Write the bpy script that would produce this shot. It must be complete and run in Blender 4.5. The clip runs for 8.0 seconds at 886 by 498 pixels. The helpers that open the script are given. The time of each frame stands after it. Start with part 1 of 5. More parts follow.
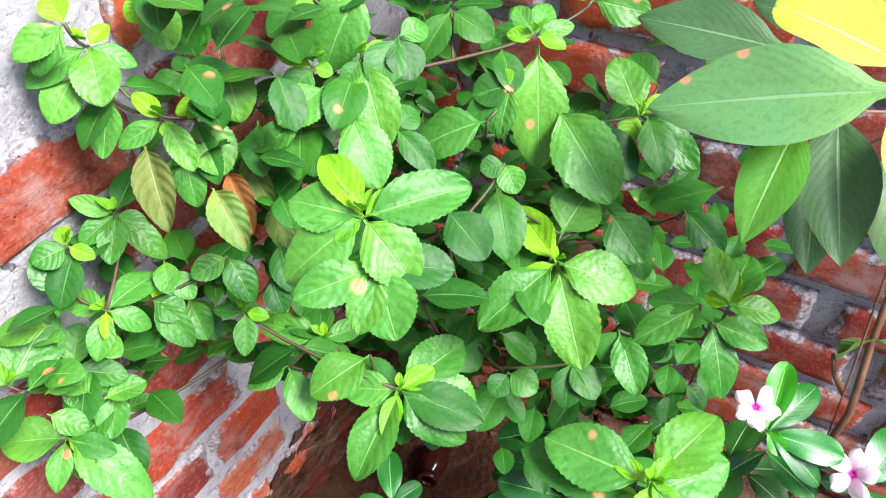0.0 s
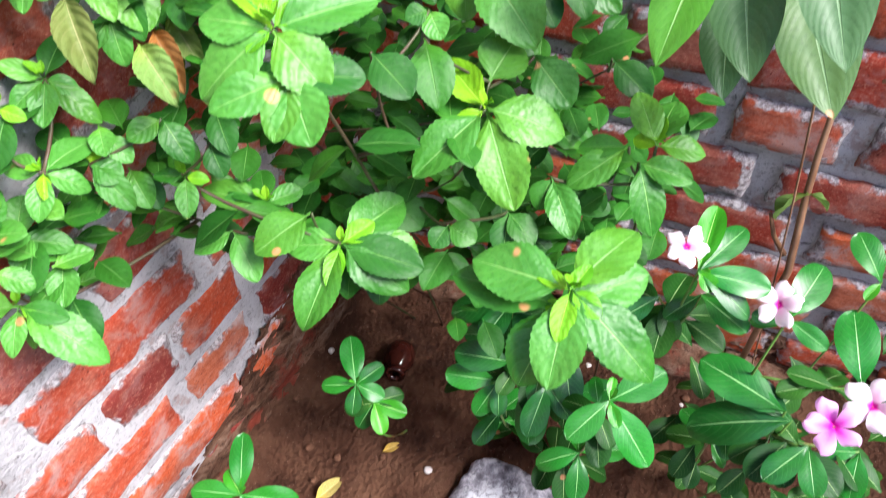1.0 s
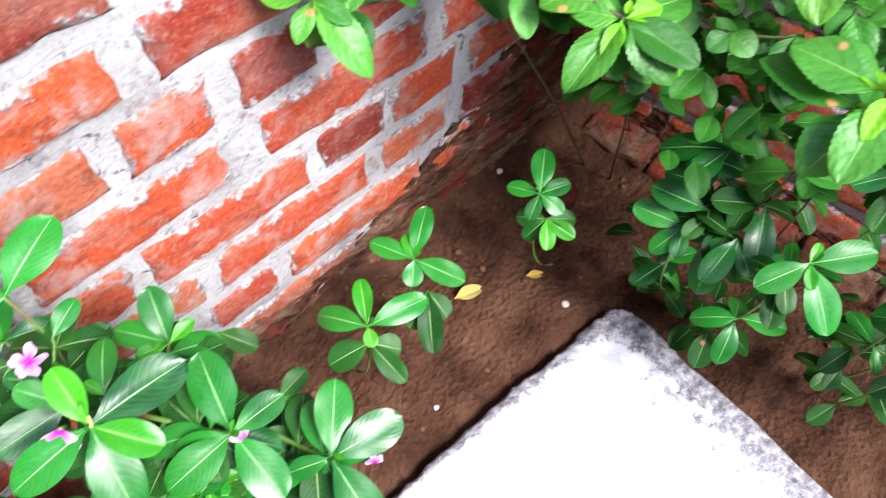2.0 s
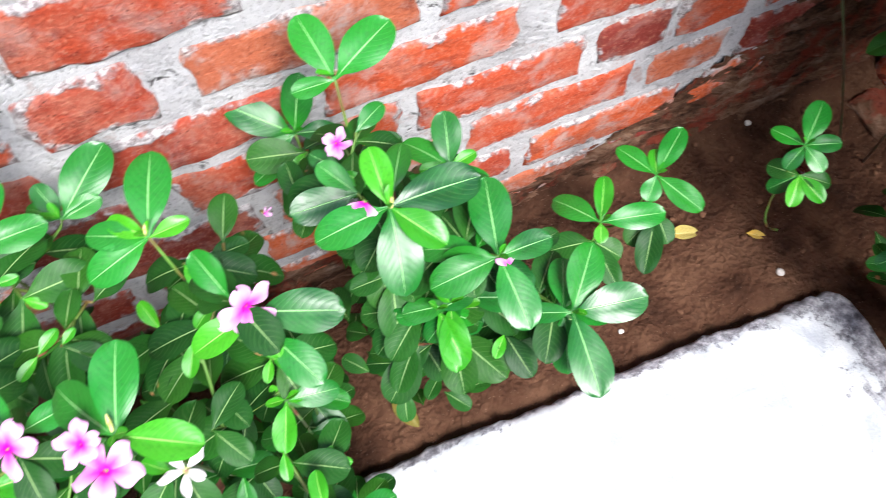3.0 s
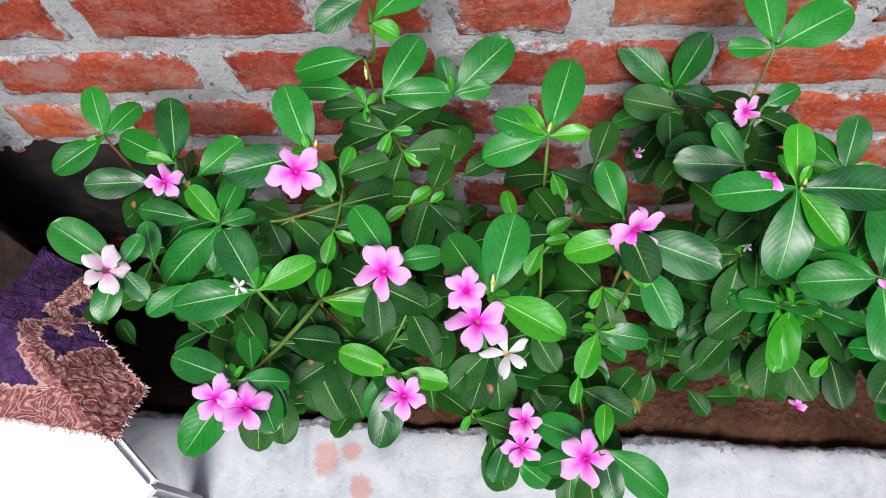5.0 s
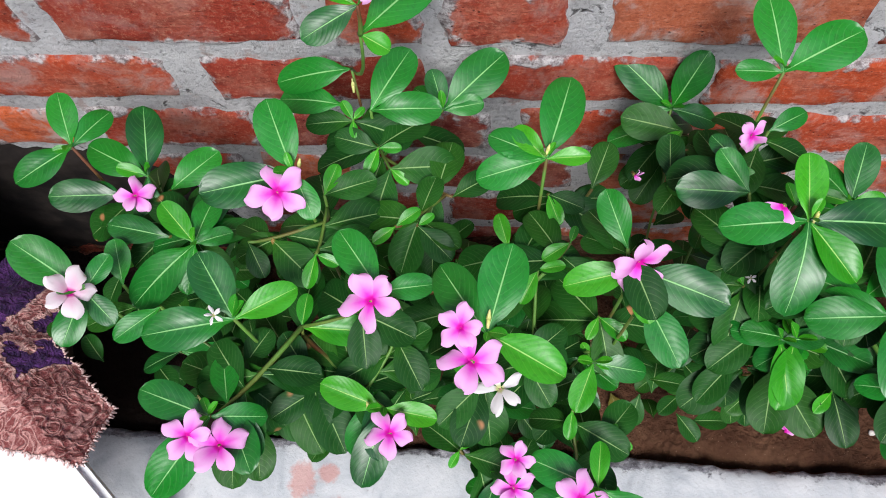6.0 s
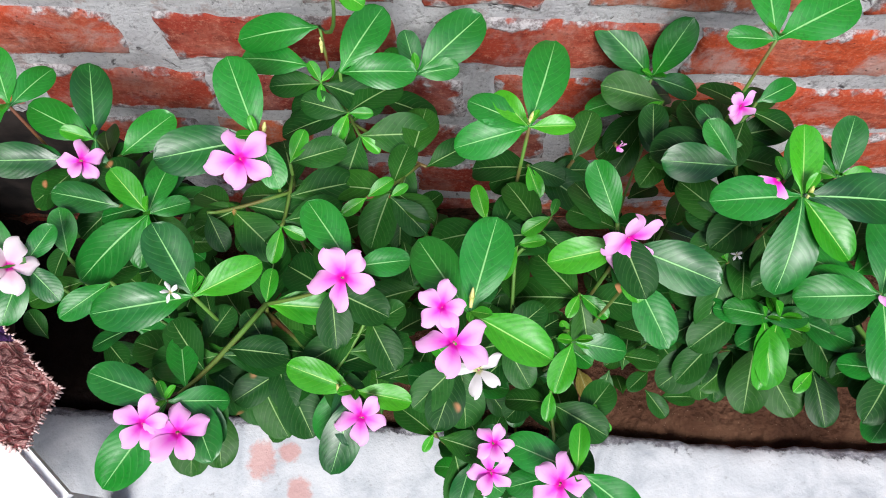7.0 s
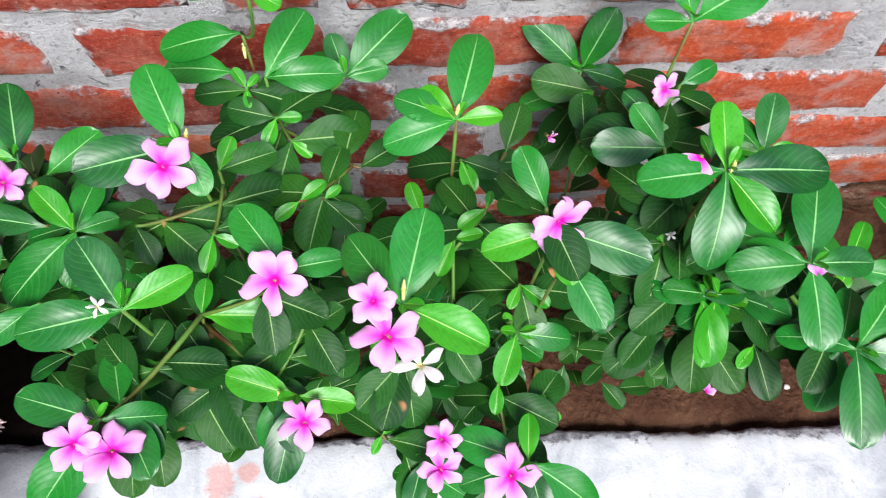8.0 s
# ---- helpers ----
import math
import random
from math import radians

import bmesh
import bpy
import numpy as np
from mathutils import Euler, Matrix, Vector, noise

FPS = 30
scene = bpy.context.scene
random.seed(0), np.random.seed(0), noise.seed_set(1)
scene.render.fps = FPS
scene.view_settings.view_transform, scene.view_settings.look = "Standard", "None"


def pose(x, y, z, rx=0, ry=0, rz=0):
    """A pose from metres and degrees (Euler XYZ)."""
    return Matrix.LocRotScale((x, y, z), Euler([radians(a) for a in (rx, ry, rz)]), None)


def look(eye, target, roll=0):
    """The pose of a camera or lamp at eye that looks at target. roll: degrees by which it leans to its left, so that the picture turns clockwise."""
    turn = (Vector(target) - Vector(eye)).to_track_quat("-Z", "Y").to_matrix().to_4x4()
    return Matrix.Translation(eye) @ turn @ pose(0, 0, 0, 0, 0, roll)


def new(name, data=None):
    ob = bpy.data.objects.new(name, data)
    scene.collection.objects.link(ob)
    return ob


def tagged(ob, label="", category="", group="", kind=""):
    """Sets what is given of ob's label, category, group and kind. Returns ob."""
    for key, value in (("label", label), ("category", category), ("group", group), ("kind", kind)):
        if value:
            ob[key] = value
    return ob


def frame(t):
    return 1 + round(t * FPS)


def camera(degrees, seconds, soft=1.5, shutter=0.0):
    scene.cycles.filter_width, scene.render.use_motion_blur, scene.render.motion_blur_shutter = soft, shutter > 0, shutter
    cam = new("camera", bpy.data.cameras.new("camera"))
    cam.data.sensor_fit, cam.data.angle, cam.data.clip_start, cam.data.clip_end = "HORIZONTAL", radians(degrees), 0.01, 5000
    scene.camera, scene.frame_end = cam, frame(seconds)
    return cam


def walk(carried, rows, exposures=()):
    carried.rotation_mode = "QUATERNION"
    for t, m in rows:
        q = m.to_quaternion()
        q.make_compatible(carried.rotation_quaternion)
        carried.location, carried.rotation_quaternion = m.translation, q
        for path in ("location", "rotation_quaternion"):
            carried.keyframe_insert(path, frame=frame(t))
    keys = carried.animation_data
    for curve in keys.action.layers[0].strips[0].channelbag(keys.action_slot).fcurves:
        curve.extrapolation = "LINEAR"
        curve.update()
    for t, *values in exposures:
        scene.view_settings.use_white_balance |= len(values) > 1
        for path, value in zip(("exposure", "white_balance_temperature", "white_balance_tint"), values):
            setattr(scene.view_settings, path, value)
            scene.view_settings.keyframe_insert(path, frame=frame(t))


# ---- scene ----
cam = camera(61.26, 8.0, soft=1.0, shutter=0.25)
PATH = [
    (0.0, (-0.5003, -0.4406, 1.1070), (0.0496, -0.0691, 0.3589), -0.61),
    (0.5, (-0.5208, -0.4692, 1.1064), (0.0339, -0.1107, 0.3556), -1.56),
    (1.0, (-0.5393, -0.5044, 1.0726), (-0.0236, -0.1863, 0.2771), -1.86),
    (1.2, (-0.5613, -0.5109, 1.0624), (-0.0894, -0.1802, 0.2451), -1.61),
    (2.3, (-0.7369, -0.4556, 1.0162), (-0.4389, -0.1110, 0.1260), 3.95),
    (2.5, (-0.7640, -0.4561, 1.0093), (-0.5072, -0.0978, 0.1117), 2.71),
    (3.0, (-0.8109, -0.4721, 1.0120), (-0.6630, -0.0774, 0.1052), -2.70),
    (3.5, (-0.8683, -0.4857, 1.0130), (-0.8142, -0.0760, 0.1024), -6.41),
    (4.0, (-0.9085, -0.4937, 1.0086), (-0.9161, -0.0824, 0.0972), -6.47),
    (4.5, (-0.9332, -0.4905, 1.0158), (-1.0031, -0.0812, 0.1061), -11.14),
    (4.7, (-0.9436, -0.4885, 1.0173), (-1.0270, -0.0790, 0.1088), -11.68),
    (5.8, (-0.9665, -0.4607, 1.0020), (-1.0358, -0.0461, 0.0947), -7.24),
    (6.0, (-0.9685, -0.4526, 0.9948), (-1.0246, -0.0402, 0.0855), -6.01),
    (6.5, (-0.9843, -0.4387, 0.9786), (-1.0182, -0.0391, 0.0625), -2.86),
    (7.0, (-0.9844, -0.4388, 0.9659), (-0.9797, -0.0593, 0.0408), 2.17),
    (7.5, (-0.9816, -0.4373, 0.9659), (-0.9589, -0.0410, 0.0480), 3.30),
    (8.0, (-0.9647, -0.4505, 0.9583), (-0.9122, -0.0523, 0.0425), 4.74),
]
# ---- end of path ----
walk(cam, [(t, look(eye, aim, roll)) for t, eye, aim, roll in PATH],
     exposures=[(0.0, 1.80, 6100, 16), (0.5, 1.80, 6100, 16), (1.2, 1.82, 6100, 15), (2.3, 1.74, 6100, 11), (3.5, 1.38, 6100, 8), (4.5, 0.76, 6100, 8), (6.0, 0.58, 6100, 8), (7.0, 0.80, 6100, 8), (8.0, 1.05, 6100, 8)])

# ---- light: a bright hazy sky with a veiled sun high in front of the walls ----
world = bpy.data.worlds.new("sky")
scene.world = world
world.use_nodes = True
SUN_UP, SUN_TURN = radians(52), radians(174)
sky = world.node_tree.nodes.new("ShaderNodeTexSky")
sky.sky_type, sky.sun_disc, sky.sun_elevation, sky.sun_rotation = "NISHITA", False, SUN_UP, SUN_TURN
sky.air_density, sky.dust_density = 1.0, 1.5
world.node_tree.links.new(sky.outputs[0], world.node_tree.nodes["Background"].inputs[0])
world.node_tree.nodes["Background"].inputs[1].default_value = 0.15
sun = new("sun", bpy.data.lights.new("sun", "SUN"))
sun.data.energy, sun.data.angle, sun.data.color = 3.0, radians(24), (1.0, 0.95, 0.88)
SUN_WAY = Vector((math.sin(SUN_TURN) * math.cos(SUN_UP), math.cos(SUN_TURN) * math.cos(SUN_UP), math.sin(SUN_UP)))
sun.matrix_world = look(SUN_WAY * 10, (0, 0, 0))


# ---- materials ----
class Nodes:
    """Short hand for a node tree."""

    def __init__(self, name):
        self.mat = bpy.data.materials.new(name)
        self.mat.use_nodes = True
        self.nt = self.mat.node_tree
        self.bsdf = self.nt.nodes["Principled BSDF"]
        self.out = self.nt.nodes["Material Output"]

    def node(self, kind, **values):
        n = self.nt.nodes.new(kind)
        for key, value in values.items():
            setattr(n, key, value)
        return n

    def put(self, socket, value):
        if isinstance(value, bpy.types.NodeSocket):
            self.nt.links.new(value, socket)
        else:
            socket.default_value = value

    def calc(self, op, a, b=0.0, c=0.0, clamp=False):
        n = self.node("ShaderNodeMath", operation=op, use_clamp=clamp)
        for socket, value in zip(n.inputs, (a, b, c)):
            self.put(socket, value)
        return n.outputs[0]

    def smooth(self, value, low, high, to_low=0.0, to_high=1.0):
        n = self.node("ShaderNodeMapRange", interpolation_type="SMOOTHSTEP")
        for socket, v in zip(n.inputs, (value, low, high, to_low, to_high)):
            self.put(socket, v)
        return n.outputs[0]

    def mix(self, fac, a, b, blend="MIX"):
        n = self.node("ShaderNodeMix", data_type="RGBA", blend_type=blend)
        for socket, v in ((n.inputs[0], fac), (n.inputs[6], a), (n.inputs[7], b)):
            self.put(socket, v if isinstance(v, (float, bpy.types.NodeSocket)) else (*v, 1))
        return n.outputs[2]

    def noise(self, scale, detail=3.0, rough=0.55, where=None, distort=0.0):
        n = self.node("ShaderNodeTexNoise")
        n.inputs["Scale"].default_value, n.inputs["Detail"].default_value = scale, detail
        n.inputs["Roughness"].default_value, n.inputs["Distortion"].default_value = rough, distort
        self.nt.links.new(where or self.place(), n.inputs["Vector"])
        return n.outputs["Fac"]

    def cells(self, scale, feature="F1", where=None):
        n = self.node("ShaderNodeTexVoronoi", feature=feature)
        n.inputs["Scale"].default_value = scale
        self.nt.links.new(where or self.place(), n.inputs["Vector"])
        return n.outputs["Distance"]

    def place(self):
        return self.node("ShaderNodeNewGeometry").outputs["Position"]

    def own(self):
        return self.node("ShaderNodeTexCoord").outputs["Object"]

    def chance(self):
        return self.node("ShaderNodeObjectInfo").outputs["Random"]

    def ramp(self, value, *stops):
        n = self.node("ShaderNodeValToRGB")
        e = n.color_ramp.elements
        while len(e) < len(stops):
            e.new(0.5)
        for k, (p, c) in zip(e, stops):
            k.position, k.color = p, (*c, 1)
        self.put(n.inputs[0], value)
        return n.outputs[0]

    def bump(self, height, strength, distance):
        n = self.node("ShaderNodeBump")
        n.inputs["Strength"].default_value, n.inputs["Distance"].default_value = strength, distance
        self.put(n.inputs["Height"], height)
        self.put(self.bsdf.inputs["Normal"], n.outputs[0])
        return n.outputs[0]

    def done(self, color, rough, gloss=0.5):
        self.put(self.bsdf.inputs["Base Color"], color if isinstance(color, bpy.types.NodeSocket) else (*color, 1))
        self.put(self.bsdf.inputs["Roughness"], rough)
        self.put(self.bsdf.inputs["Specular IOR Level"], gloss)
        return self.mat


def leaf_material(name, deep, light, rib, ribs, rough, gloss, glow, vein, pucker, spots=0.0, net=0.0):
    """A leaf: u runs from stalk to tip, v across. Pale midrib, thin arching side veins, softly puckered blade, light that passes through."""
    n = Nodes(name)
    uv = n.node("ShaderNodeSeparateXYZ")
    n.nt.links.new(n.node("ShaderNodeUVMap").outputs[0], uv.inputs[0])
    u, v = uv.outputs[0], uv.outputs[1]
    side = n.calc("ABSOLUTE", n.calc("SUBTRACT", v, 0.5))
    wide = n.calc("MULTIPLY_ADD", n.calc("SUBTRACT", 1.0, u), 0.026, 0.006)
    midrib = n.smooth(side, n.calc("MULTIPLY", wide, 0.5), n.calc("MULTIPLY", wide, 1.4), 1.0, 0.0)
    chance = n.chance()
    arch = n.calc("ADD", n.calc("MULTIPLY", side, 0.30), n.calc("MULTIPLY", n.calc("MULTIPLY", side, side), 0.75))
    jitter = n.calc("MULTIPLY", n.noise(60.0, 1.0), 0.05)
    shifted = n.calc("ADD", n.calc("MULTIPLY", v, 0.06), n.calc("ADD", jitter, chance))
    along = n.calc("FRACT", n.calc("MULTIPLY", n.calc("ADD", n.calc("SUBTRACT", u, arch), shifted), ribs))
    ridge = n.calc("ABSOLUTE", n.calc("SUBTRACT", along, 0.5))
    veins = n.calc("MULTIPLY", n.smooth(ridge, 0.015, 0.11, 1.0, 0.0), n.smooth(side, 0.30, 0.47, 1.0, 0.15))
    tone = n.mix(chance, deep, light)
    hue = n.calc("FRACT", n.calc("MULTIPLY", chance, 7.31))
    tone = n.mix(n.smooth(hue, 0.55, 1.0, 0.0, 0.45), tone, (light[0] * 1.7, light[1] * 1.15, light[2] * 0.5))
    patch = n.noise(38.0, 3.0)
    tone = n.mix(n.smooth(patch, 0.35, 0.75, 0.0, 0.4), tone, light)
    tender = n.calc("MULTIPLY", n.smooth(u, 0.05, 0.5, 0.5, 0.0), n.smooth(n.calc("FRACT", n.calc("MULTIPLY", chance, 3.77)), 0.4, 0.9))
    tone = n.mix(tender, tone, (light[0] * 2.0, light[1] * 1.5, light[2] * 0.6))
    tone = n.mix(n.smooth(n.noise(320.0, 4.0, 0.7), 0.36, 0.5, 0.28, 0.0), tone, (deep[0] * 0.5, deep[1] * 0.5, deep[2] * 0.5))
    tone = n.mix(n.calc("MULTIPLY", veins, vein), tone, rib)
    tone = n.mix(n.calc("MULTIPLY", midrib, 0.9), tone, rib)
    if spots:
        blot = n.smooth(n.cells(30.0), 0.07, 0.15, 1.0, 0.0)
        few = n.smooth(n.noise(17.0, 1.0), 0.56, 0.60)
        tone = n.mix(n.calc("MULTIPLY", n.calc("MULTIPLY", blot, few), spots), tone, (0.62, 0.25, 0.12))
    height = n.calc("MULTIPLY_ADD", n.smooth(ridge, 0.0, 0.5), 0.8 * pucker, n.calc("MULTIPLY", n.noise(70.0, 2.0), 0.12 + 0.9 * pucker))
    if net:
        height = n.calc("MULTIPLY_ADD", n.cells(330.0, "SMOOTH_F1"), -net, height)
    height = n.calc("SUBTRACT", height, n.calc("MULTIPLY", midrib, 0.5))
    normal = n.bump(height, 0.5, 0.0016)
    n.done(tone, n.smooth(patch, 0.2, 0.8, rough - 0.06, rough + 0.1), gloss)
    thin = n.node("ShaderNodeBsdfTranslucent")
    n.put(thin.inputs["Color"], n.mix(0.4, tone, (0.12, 0.50, 0.02)))
    n.put(thin.inputs["Normal"], normal)
    both = n.node("ShaderNodeMixShader")
    both.inputs[0].default_value = glow
    n.nt.links.new(n.bsdf.outputs[0], both.inputs[1])
    n.nt.links.new(thin.outputs[0], both.inputs[2])
    n.nt.links.new(both.outputs[0], n.out.inputs[0])
    return n.mat


VINCA = leaf_material("periwinkle_leaf", (0.003, 0.050, 0.008), (0.013, 0.190, 0.015), (0.24, 0.52, 0.18), 10.0, 0.36, 0.50, 0.05, 0.10, 0.05)
VINCA_YOUNG = leaf_material("young_periwinkle_leaf", (0.018, 0.20, 0.006), (0.050, 0.32, 0.010), (0.34, 0.62, 0.14), 9.0, 0.38, 0.46, 0.14, 0.08, 0.06)
# older, duller leaves; the bushes' inner shade is also put into this green
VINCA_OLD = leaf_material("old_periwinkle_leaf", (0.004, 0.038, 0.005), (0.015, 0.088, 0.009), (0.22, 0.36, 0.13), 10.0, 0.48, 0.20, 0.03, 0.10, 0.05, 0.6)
# old basil green, deepened so its colour carries shade between the upper leaves
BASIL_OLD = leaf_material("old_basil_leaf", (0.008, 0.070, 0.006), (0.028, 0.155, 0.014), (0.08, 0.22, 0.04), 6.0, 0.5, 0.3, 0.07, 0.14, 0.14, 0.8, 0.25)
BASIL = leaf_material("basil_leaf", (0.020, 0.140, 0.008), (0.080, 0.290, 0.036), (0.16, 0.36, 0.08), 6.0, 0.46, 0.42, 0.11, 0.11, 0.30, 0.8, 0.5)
BASIL_YOUNG = leaf_material("young_basil_leaf", (0.09, 0.36, 0.008), (0.19, 0.50, 0.012), (0.34, 0.64, 0.05), 6.0, 0.5, 0.35, 0.26, 0.14, 0.25, 0.0, 0.35)
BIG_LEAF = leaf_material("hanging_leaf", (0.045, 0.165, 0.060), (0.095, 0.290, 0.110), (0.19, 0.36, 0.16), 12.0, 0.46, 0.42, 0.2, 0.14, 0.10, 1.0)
# shaded copy of BIG_LEAF: its darker green stands in for shade on these leaves
SHADE_LEAF = leaf_material("shaded_hanging_leaf", (0.026, 0.080, 0.024), (0.060, 0.150, 0.050), (0.14, 0.26, 0.11), 12.0, 0.48, 0.36, 0.16, 0.16, 0.10, 1.0)
HANGING_YOUNG = leaf_material("fresh_hanging_leaf", (0.045, 0.20, 0.012), (0.080, 0.28, 0.022), (0.20, 0.42, 0.10), 12.0, 0.46, 0.4, 0.2, 0.14, 0.08, 0.5)
WITHERED = leaf_material("withered_leaf", (0.13, 0.12, 0.03), (0.17, 0.30, 0.07), (0.30, 0.30, 0.12), 6.0, 0.6, 0.25, 0.2, 0.2, 0.8, 1.0)
BROWN = leaf_material("brown_dead_leaf", (0.11, 0.045, 0.012), (0.26, 0.12, 0.035), (0.30, 0.18, 0.08), 6.0, 0.6, 0.25, 0.15, 0.25, 0.6)
YELLOW = leaf_material("yellow_leaf", (0.36, 0.52, 0.05), (0.44, 0.60, 0.09), (0.64, 0.72, 0.26), 7.0, 0.6, 0.3, 0.3, 0.06, 0.15)
FALLEN = leaf_material("fallen_leaf", (0.20, 0.15, 0.035), (0.40, 0.33, 0.10), (0.50, 0.44, 0.20), 7.0, 0.7, 0.2, 0.1, 0.2, 0.8)
DULL = leaf_material("dull_fallen_leaf", (0.075, 0.075, 0.018), (0.14, 0.14, 0.04), (0.24, 0.24, 0.10), 7.0, 0.6, 0.25, 0.1, 0.2, 0.6)


def petal_material(name, outer, inner, heart):
    n = Nodes(name)
    uv = n.node("ShaderNodeSeparateXYZ")
    n.nt.links.new(n.node("ShaderNodeUVMap").outputs[0], uv.inputs[0])
    u = uv.outputs[0]
    ray = n.calc("ABSOLUTE", n.calc("SUBTRACT", uv.outputs[1], 0.5))
    reach = n.calc("ADD", n.calc("MULTIPLY_ADD", n.noise(240.0), 0.14, u), n.calc("MULTIPLY", ray, 0.55))
    tone = n.mix(n.smooth(reach, 0.26, 1.0), inner, outer)
    tone = n.mix(n.smooth(u, 0.10, 0.24, 1.0, 0.0), tone, heart)
    normal = n.bump(n.noise(300.0, 2.0), 0.25, 0.0008)
    n.done(tone, 0.6, 0.25)
    thin = n.node("ShaderNodeBsdfTranslucent")
    n.put(thin.inputs["Color"], tone)
    both = n.node("ShaderNodeMixShader")
    both.inputs[0].default_value = 0.3
    n.nt.links.new(n.bsdf.outputs[0], both.inputs[1])
    n.nt.links.new(thin.outputs[0], both.inputs[2])
    n.nt.links.new(both.outputs[0], n.out.inputs[0])
    return n.mat


PETAL_PINK = petal_material("pink_petal", (0.88, 0.46, 0.82), (0.82, 0.035, 0.64), (0.62, 0.002, 0.34))
PETAL_WHITE = petal_material("white_petal", (0.86, 0.74, 0.80), (0.84, 0.45, 0.66), (0.62, 0.005, 0.32))
PETAL_PALE = petal_material("bleached_petal", (0.84, 0.80, 0.82), (0.82, 0.78, 0.80), (0.55, 0.55, 0.25))


def stem_material(name, green, red, split):
    n = Nodes(name)
    tone = n.mix(n.smooth(n.noise(14.0, 2.0), split - 0.12, split + 0.12), green, red)
    n.bump(n.noise(260.0, 2.0), 0.3, 0.001)
    return n.done(tone, 0.5, 0.4)


STEM = stem_material("periwinkle_stem", (0.10, 0.22, 0.035), (0.13, 0.045, 0.02), 0.55)
BASIL_STEM = stem_material("basil_stem", (0.055, 0.075, 0.024), (0.075, 0.045, 0.026), 0.5)
DRY = stem_material("dry_twig", (0.16, 0.075, 0.035), (0.28, 0.16, 0.09), 0.5)


def brick_material():
    """Worn brick: speckled and dusty, with mortar smeared over its rim."""
    n = Nodes("worn_red_brick")
    chance = n.chance()
    tone = n.ramp(chance, (0.0, (0.22, 0.034, 0.026)), (0.3, (0.37, 0.050, 0.027)), (0.55, (0.53, 0.080, 0.027)), (0.8, (0.64, 0.120, 0.032)), (1.0, (0.46, 0.140, 0.075)))
    grain = n.noise(210.0, 6.0, 0.8)
    broad = n.noise(14.0, 6.0, 0.62)
    streak = n.node("ShaderNodeVectorMath", operation="MULTIPLY")
    n.nt.links.new(n.own(), streak.inputs[0])
    streak.inputs[1].default_value = (0.35, 1.0, 1.0)
    drag = n.noise(40.0, 7.0, 0.7, streak.outputs[0])
    tone = n.mix(n.smooth(broad, 0.46, 0.64, 0.0, 0.55), tone, (0.48, 0.19, 0.13))
    tone = n.mix(n.smooth(drag, 0.50, 0.62, 0.0, 0.5), tone, (0.14, 0.022, 0.016))
    tone = n.mix(n.smooth(grain, 0.52, 0.62, 0.0, 0.45), tone, (0.60, 0.27, 0.18))
    tone = n.mix(n.smooth(grain, 0.38, 0.48, 0.32, 0.0), tone, (0.10, 0.018, 0.013))
    dust = n.smooth(n.noise(19.0, 8.0, 0.7, distort=0.5), 0.47, 0.66)
    tone = n.mix(n.calc("MULTIPLY", dust, n.smooth(chance, 0.1, 0.9, 0.2, 0.85)), tone, (0.50, 0.40, 0.37))
    rim = n.node("ShaderNodeAttribute", attribute_name="rim").outputs["Fac"]
    ragged = n.calc("ADD", n.calc("MULTIPLY", n.calc("SUBTRACT", n.noise(48.0, 5.0, 0.6), 0.5), 2.2), n.calc("MULTIPLY", n.calc("SUBTRACT", n.noise(13.0, 3.0), 0.5), 2.3))
    smear = n.smooth(n.calc("ADD", rim, ragged), 0.72, 1.05)
    lime = n.mix(n.smooth(n.noise(130.0, 8.0, 0.8), 0.40, 0.60), (0.19, 0.175, 0.18), (0.66, 0.64, 0.65))
    tone = n.mix(n.calc("MULTIPLY", smear, 0.92), tone, lime)
    pits = n.smooth(n.cells(150.0), 0.08, 0.20, 1.0, 0.0)
    pits = n.calc("MULTIPLY", pits, n.smooth(n.noise(33.0), 0.48, 0.58))
    tone = n.mix(n.calc("MULTIPLY", pits, 0.75), tone, (0.05, 0.014, 0.012))
    tall = n.calc("ADD", n.calc("MULTIPLY", grain, 0.8), n.calc("ADD", n.calc("MULTIPLY", drag, 1.0), n.calc("MULTIPLY", smear, 0.35)))
    n.bump(n.calc("SUBTRACT", tall, n.calc("MULTIPLY", pits, 0.4)), 0.9, 0.006)
    return n.done(tone, 0.9, 0.18)


def mortar_material():
    n = Nodes("rough_lime_mortar")
    coarse, fine, grit = n.noise(8.0, 5.0), n.noise(230.0, 6.0, 0.8), n.noise(62.0, 8.0, 0.75)
    tone = n.ramp(coarse, (0.34, (0.56, 0.545, 0.56)), (0.5, (0.78, 0.765, 0.785)), (0.60, (0.87, 0.86, 0.875)))
    tone = n.mix(n.smooth(grit, 0.36, 0.45, 0.6, 0.0), tone, (0.20, 0.185, 0.195))
    tone = n.mix(n.smooth(fine, 0.38, 0.46, 0.4, 0.0), tone, (0.20, 0.19, 0.195))
    tone = n.mix(n.smooth(fine, 0.52, 0.62, 0.0, 0.6), tone, (0.80, 0.79, 0.80))
    tone = n.mix(n.smooth(n.noise(27.0, 6.0, 0.68), 0.55, 0.66, 0.0, 0.5), tone, (0.42, 0.22, 0.17))
    holes = n.smooth(n.noise(34.0, 5.0, 0.7, distort=0.8), 0.32, 0.38, 1.0, 0.0)
    tone = n.mix(n.calc("MULTIPLY", holes, 0.8), tone, (0.06, 0.05, 0.05))
    tall = n.calc("ADD", n.calc("MULTIPLY", grit, 2.2), n.calc("MULTIPLY", fine, 0.8))
    n.bump(n.calc("SUBTRACT", tall, holes), 1.0, 0.008)
    return n.done(tone, 0.94, 0.15)


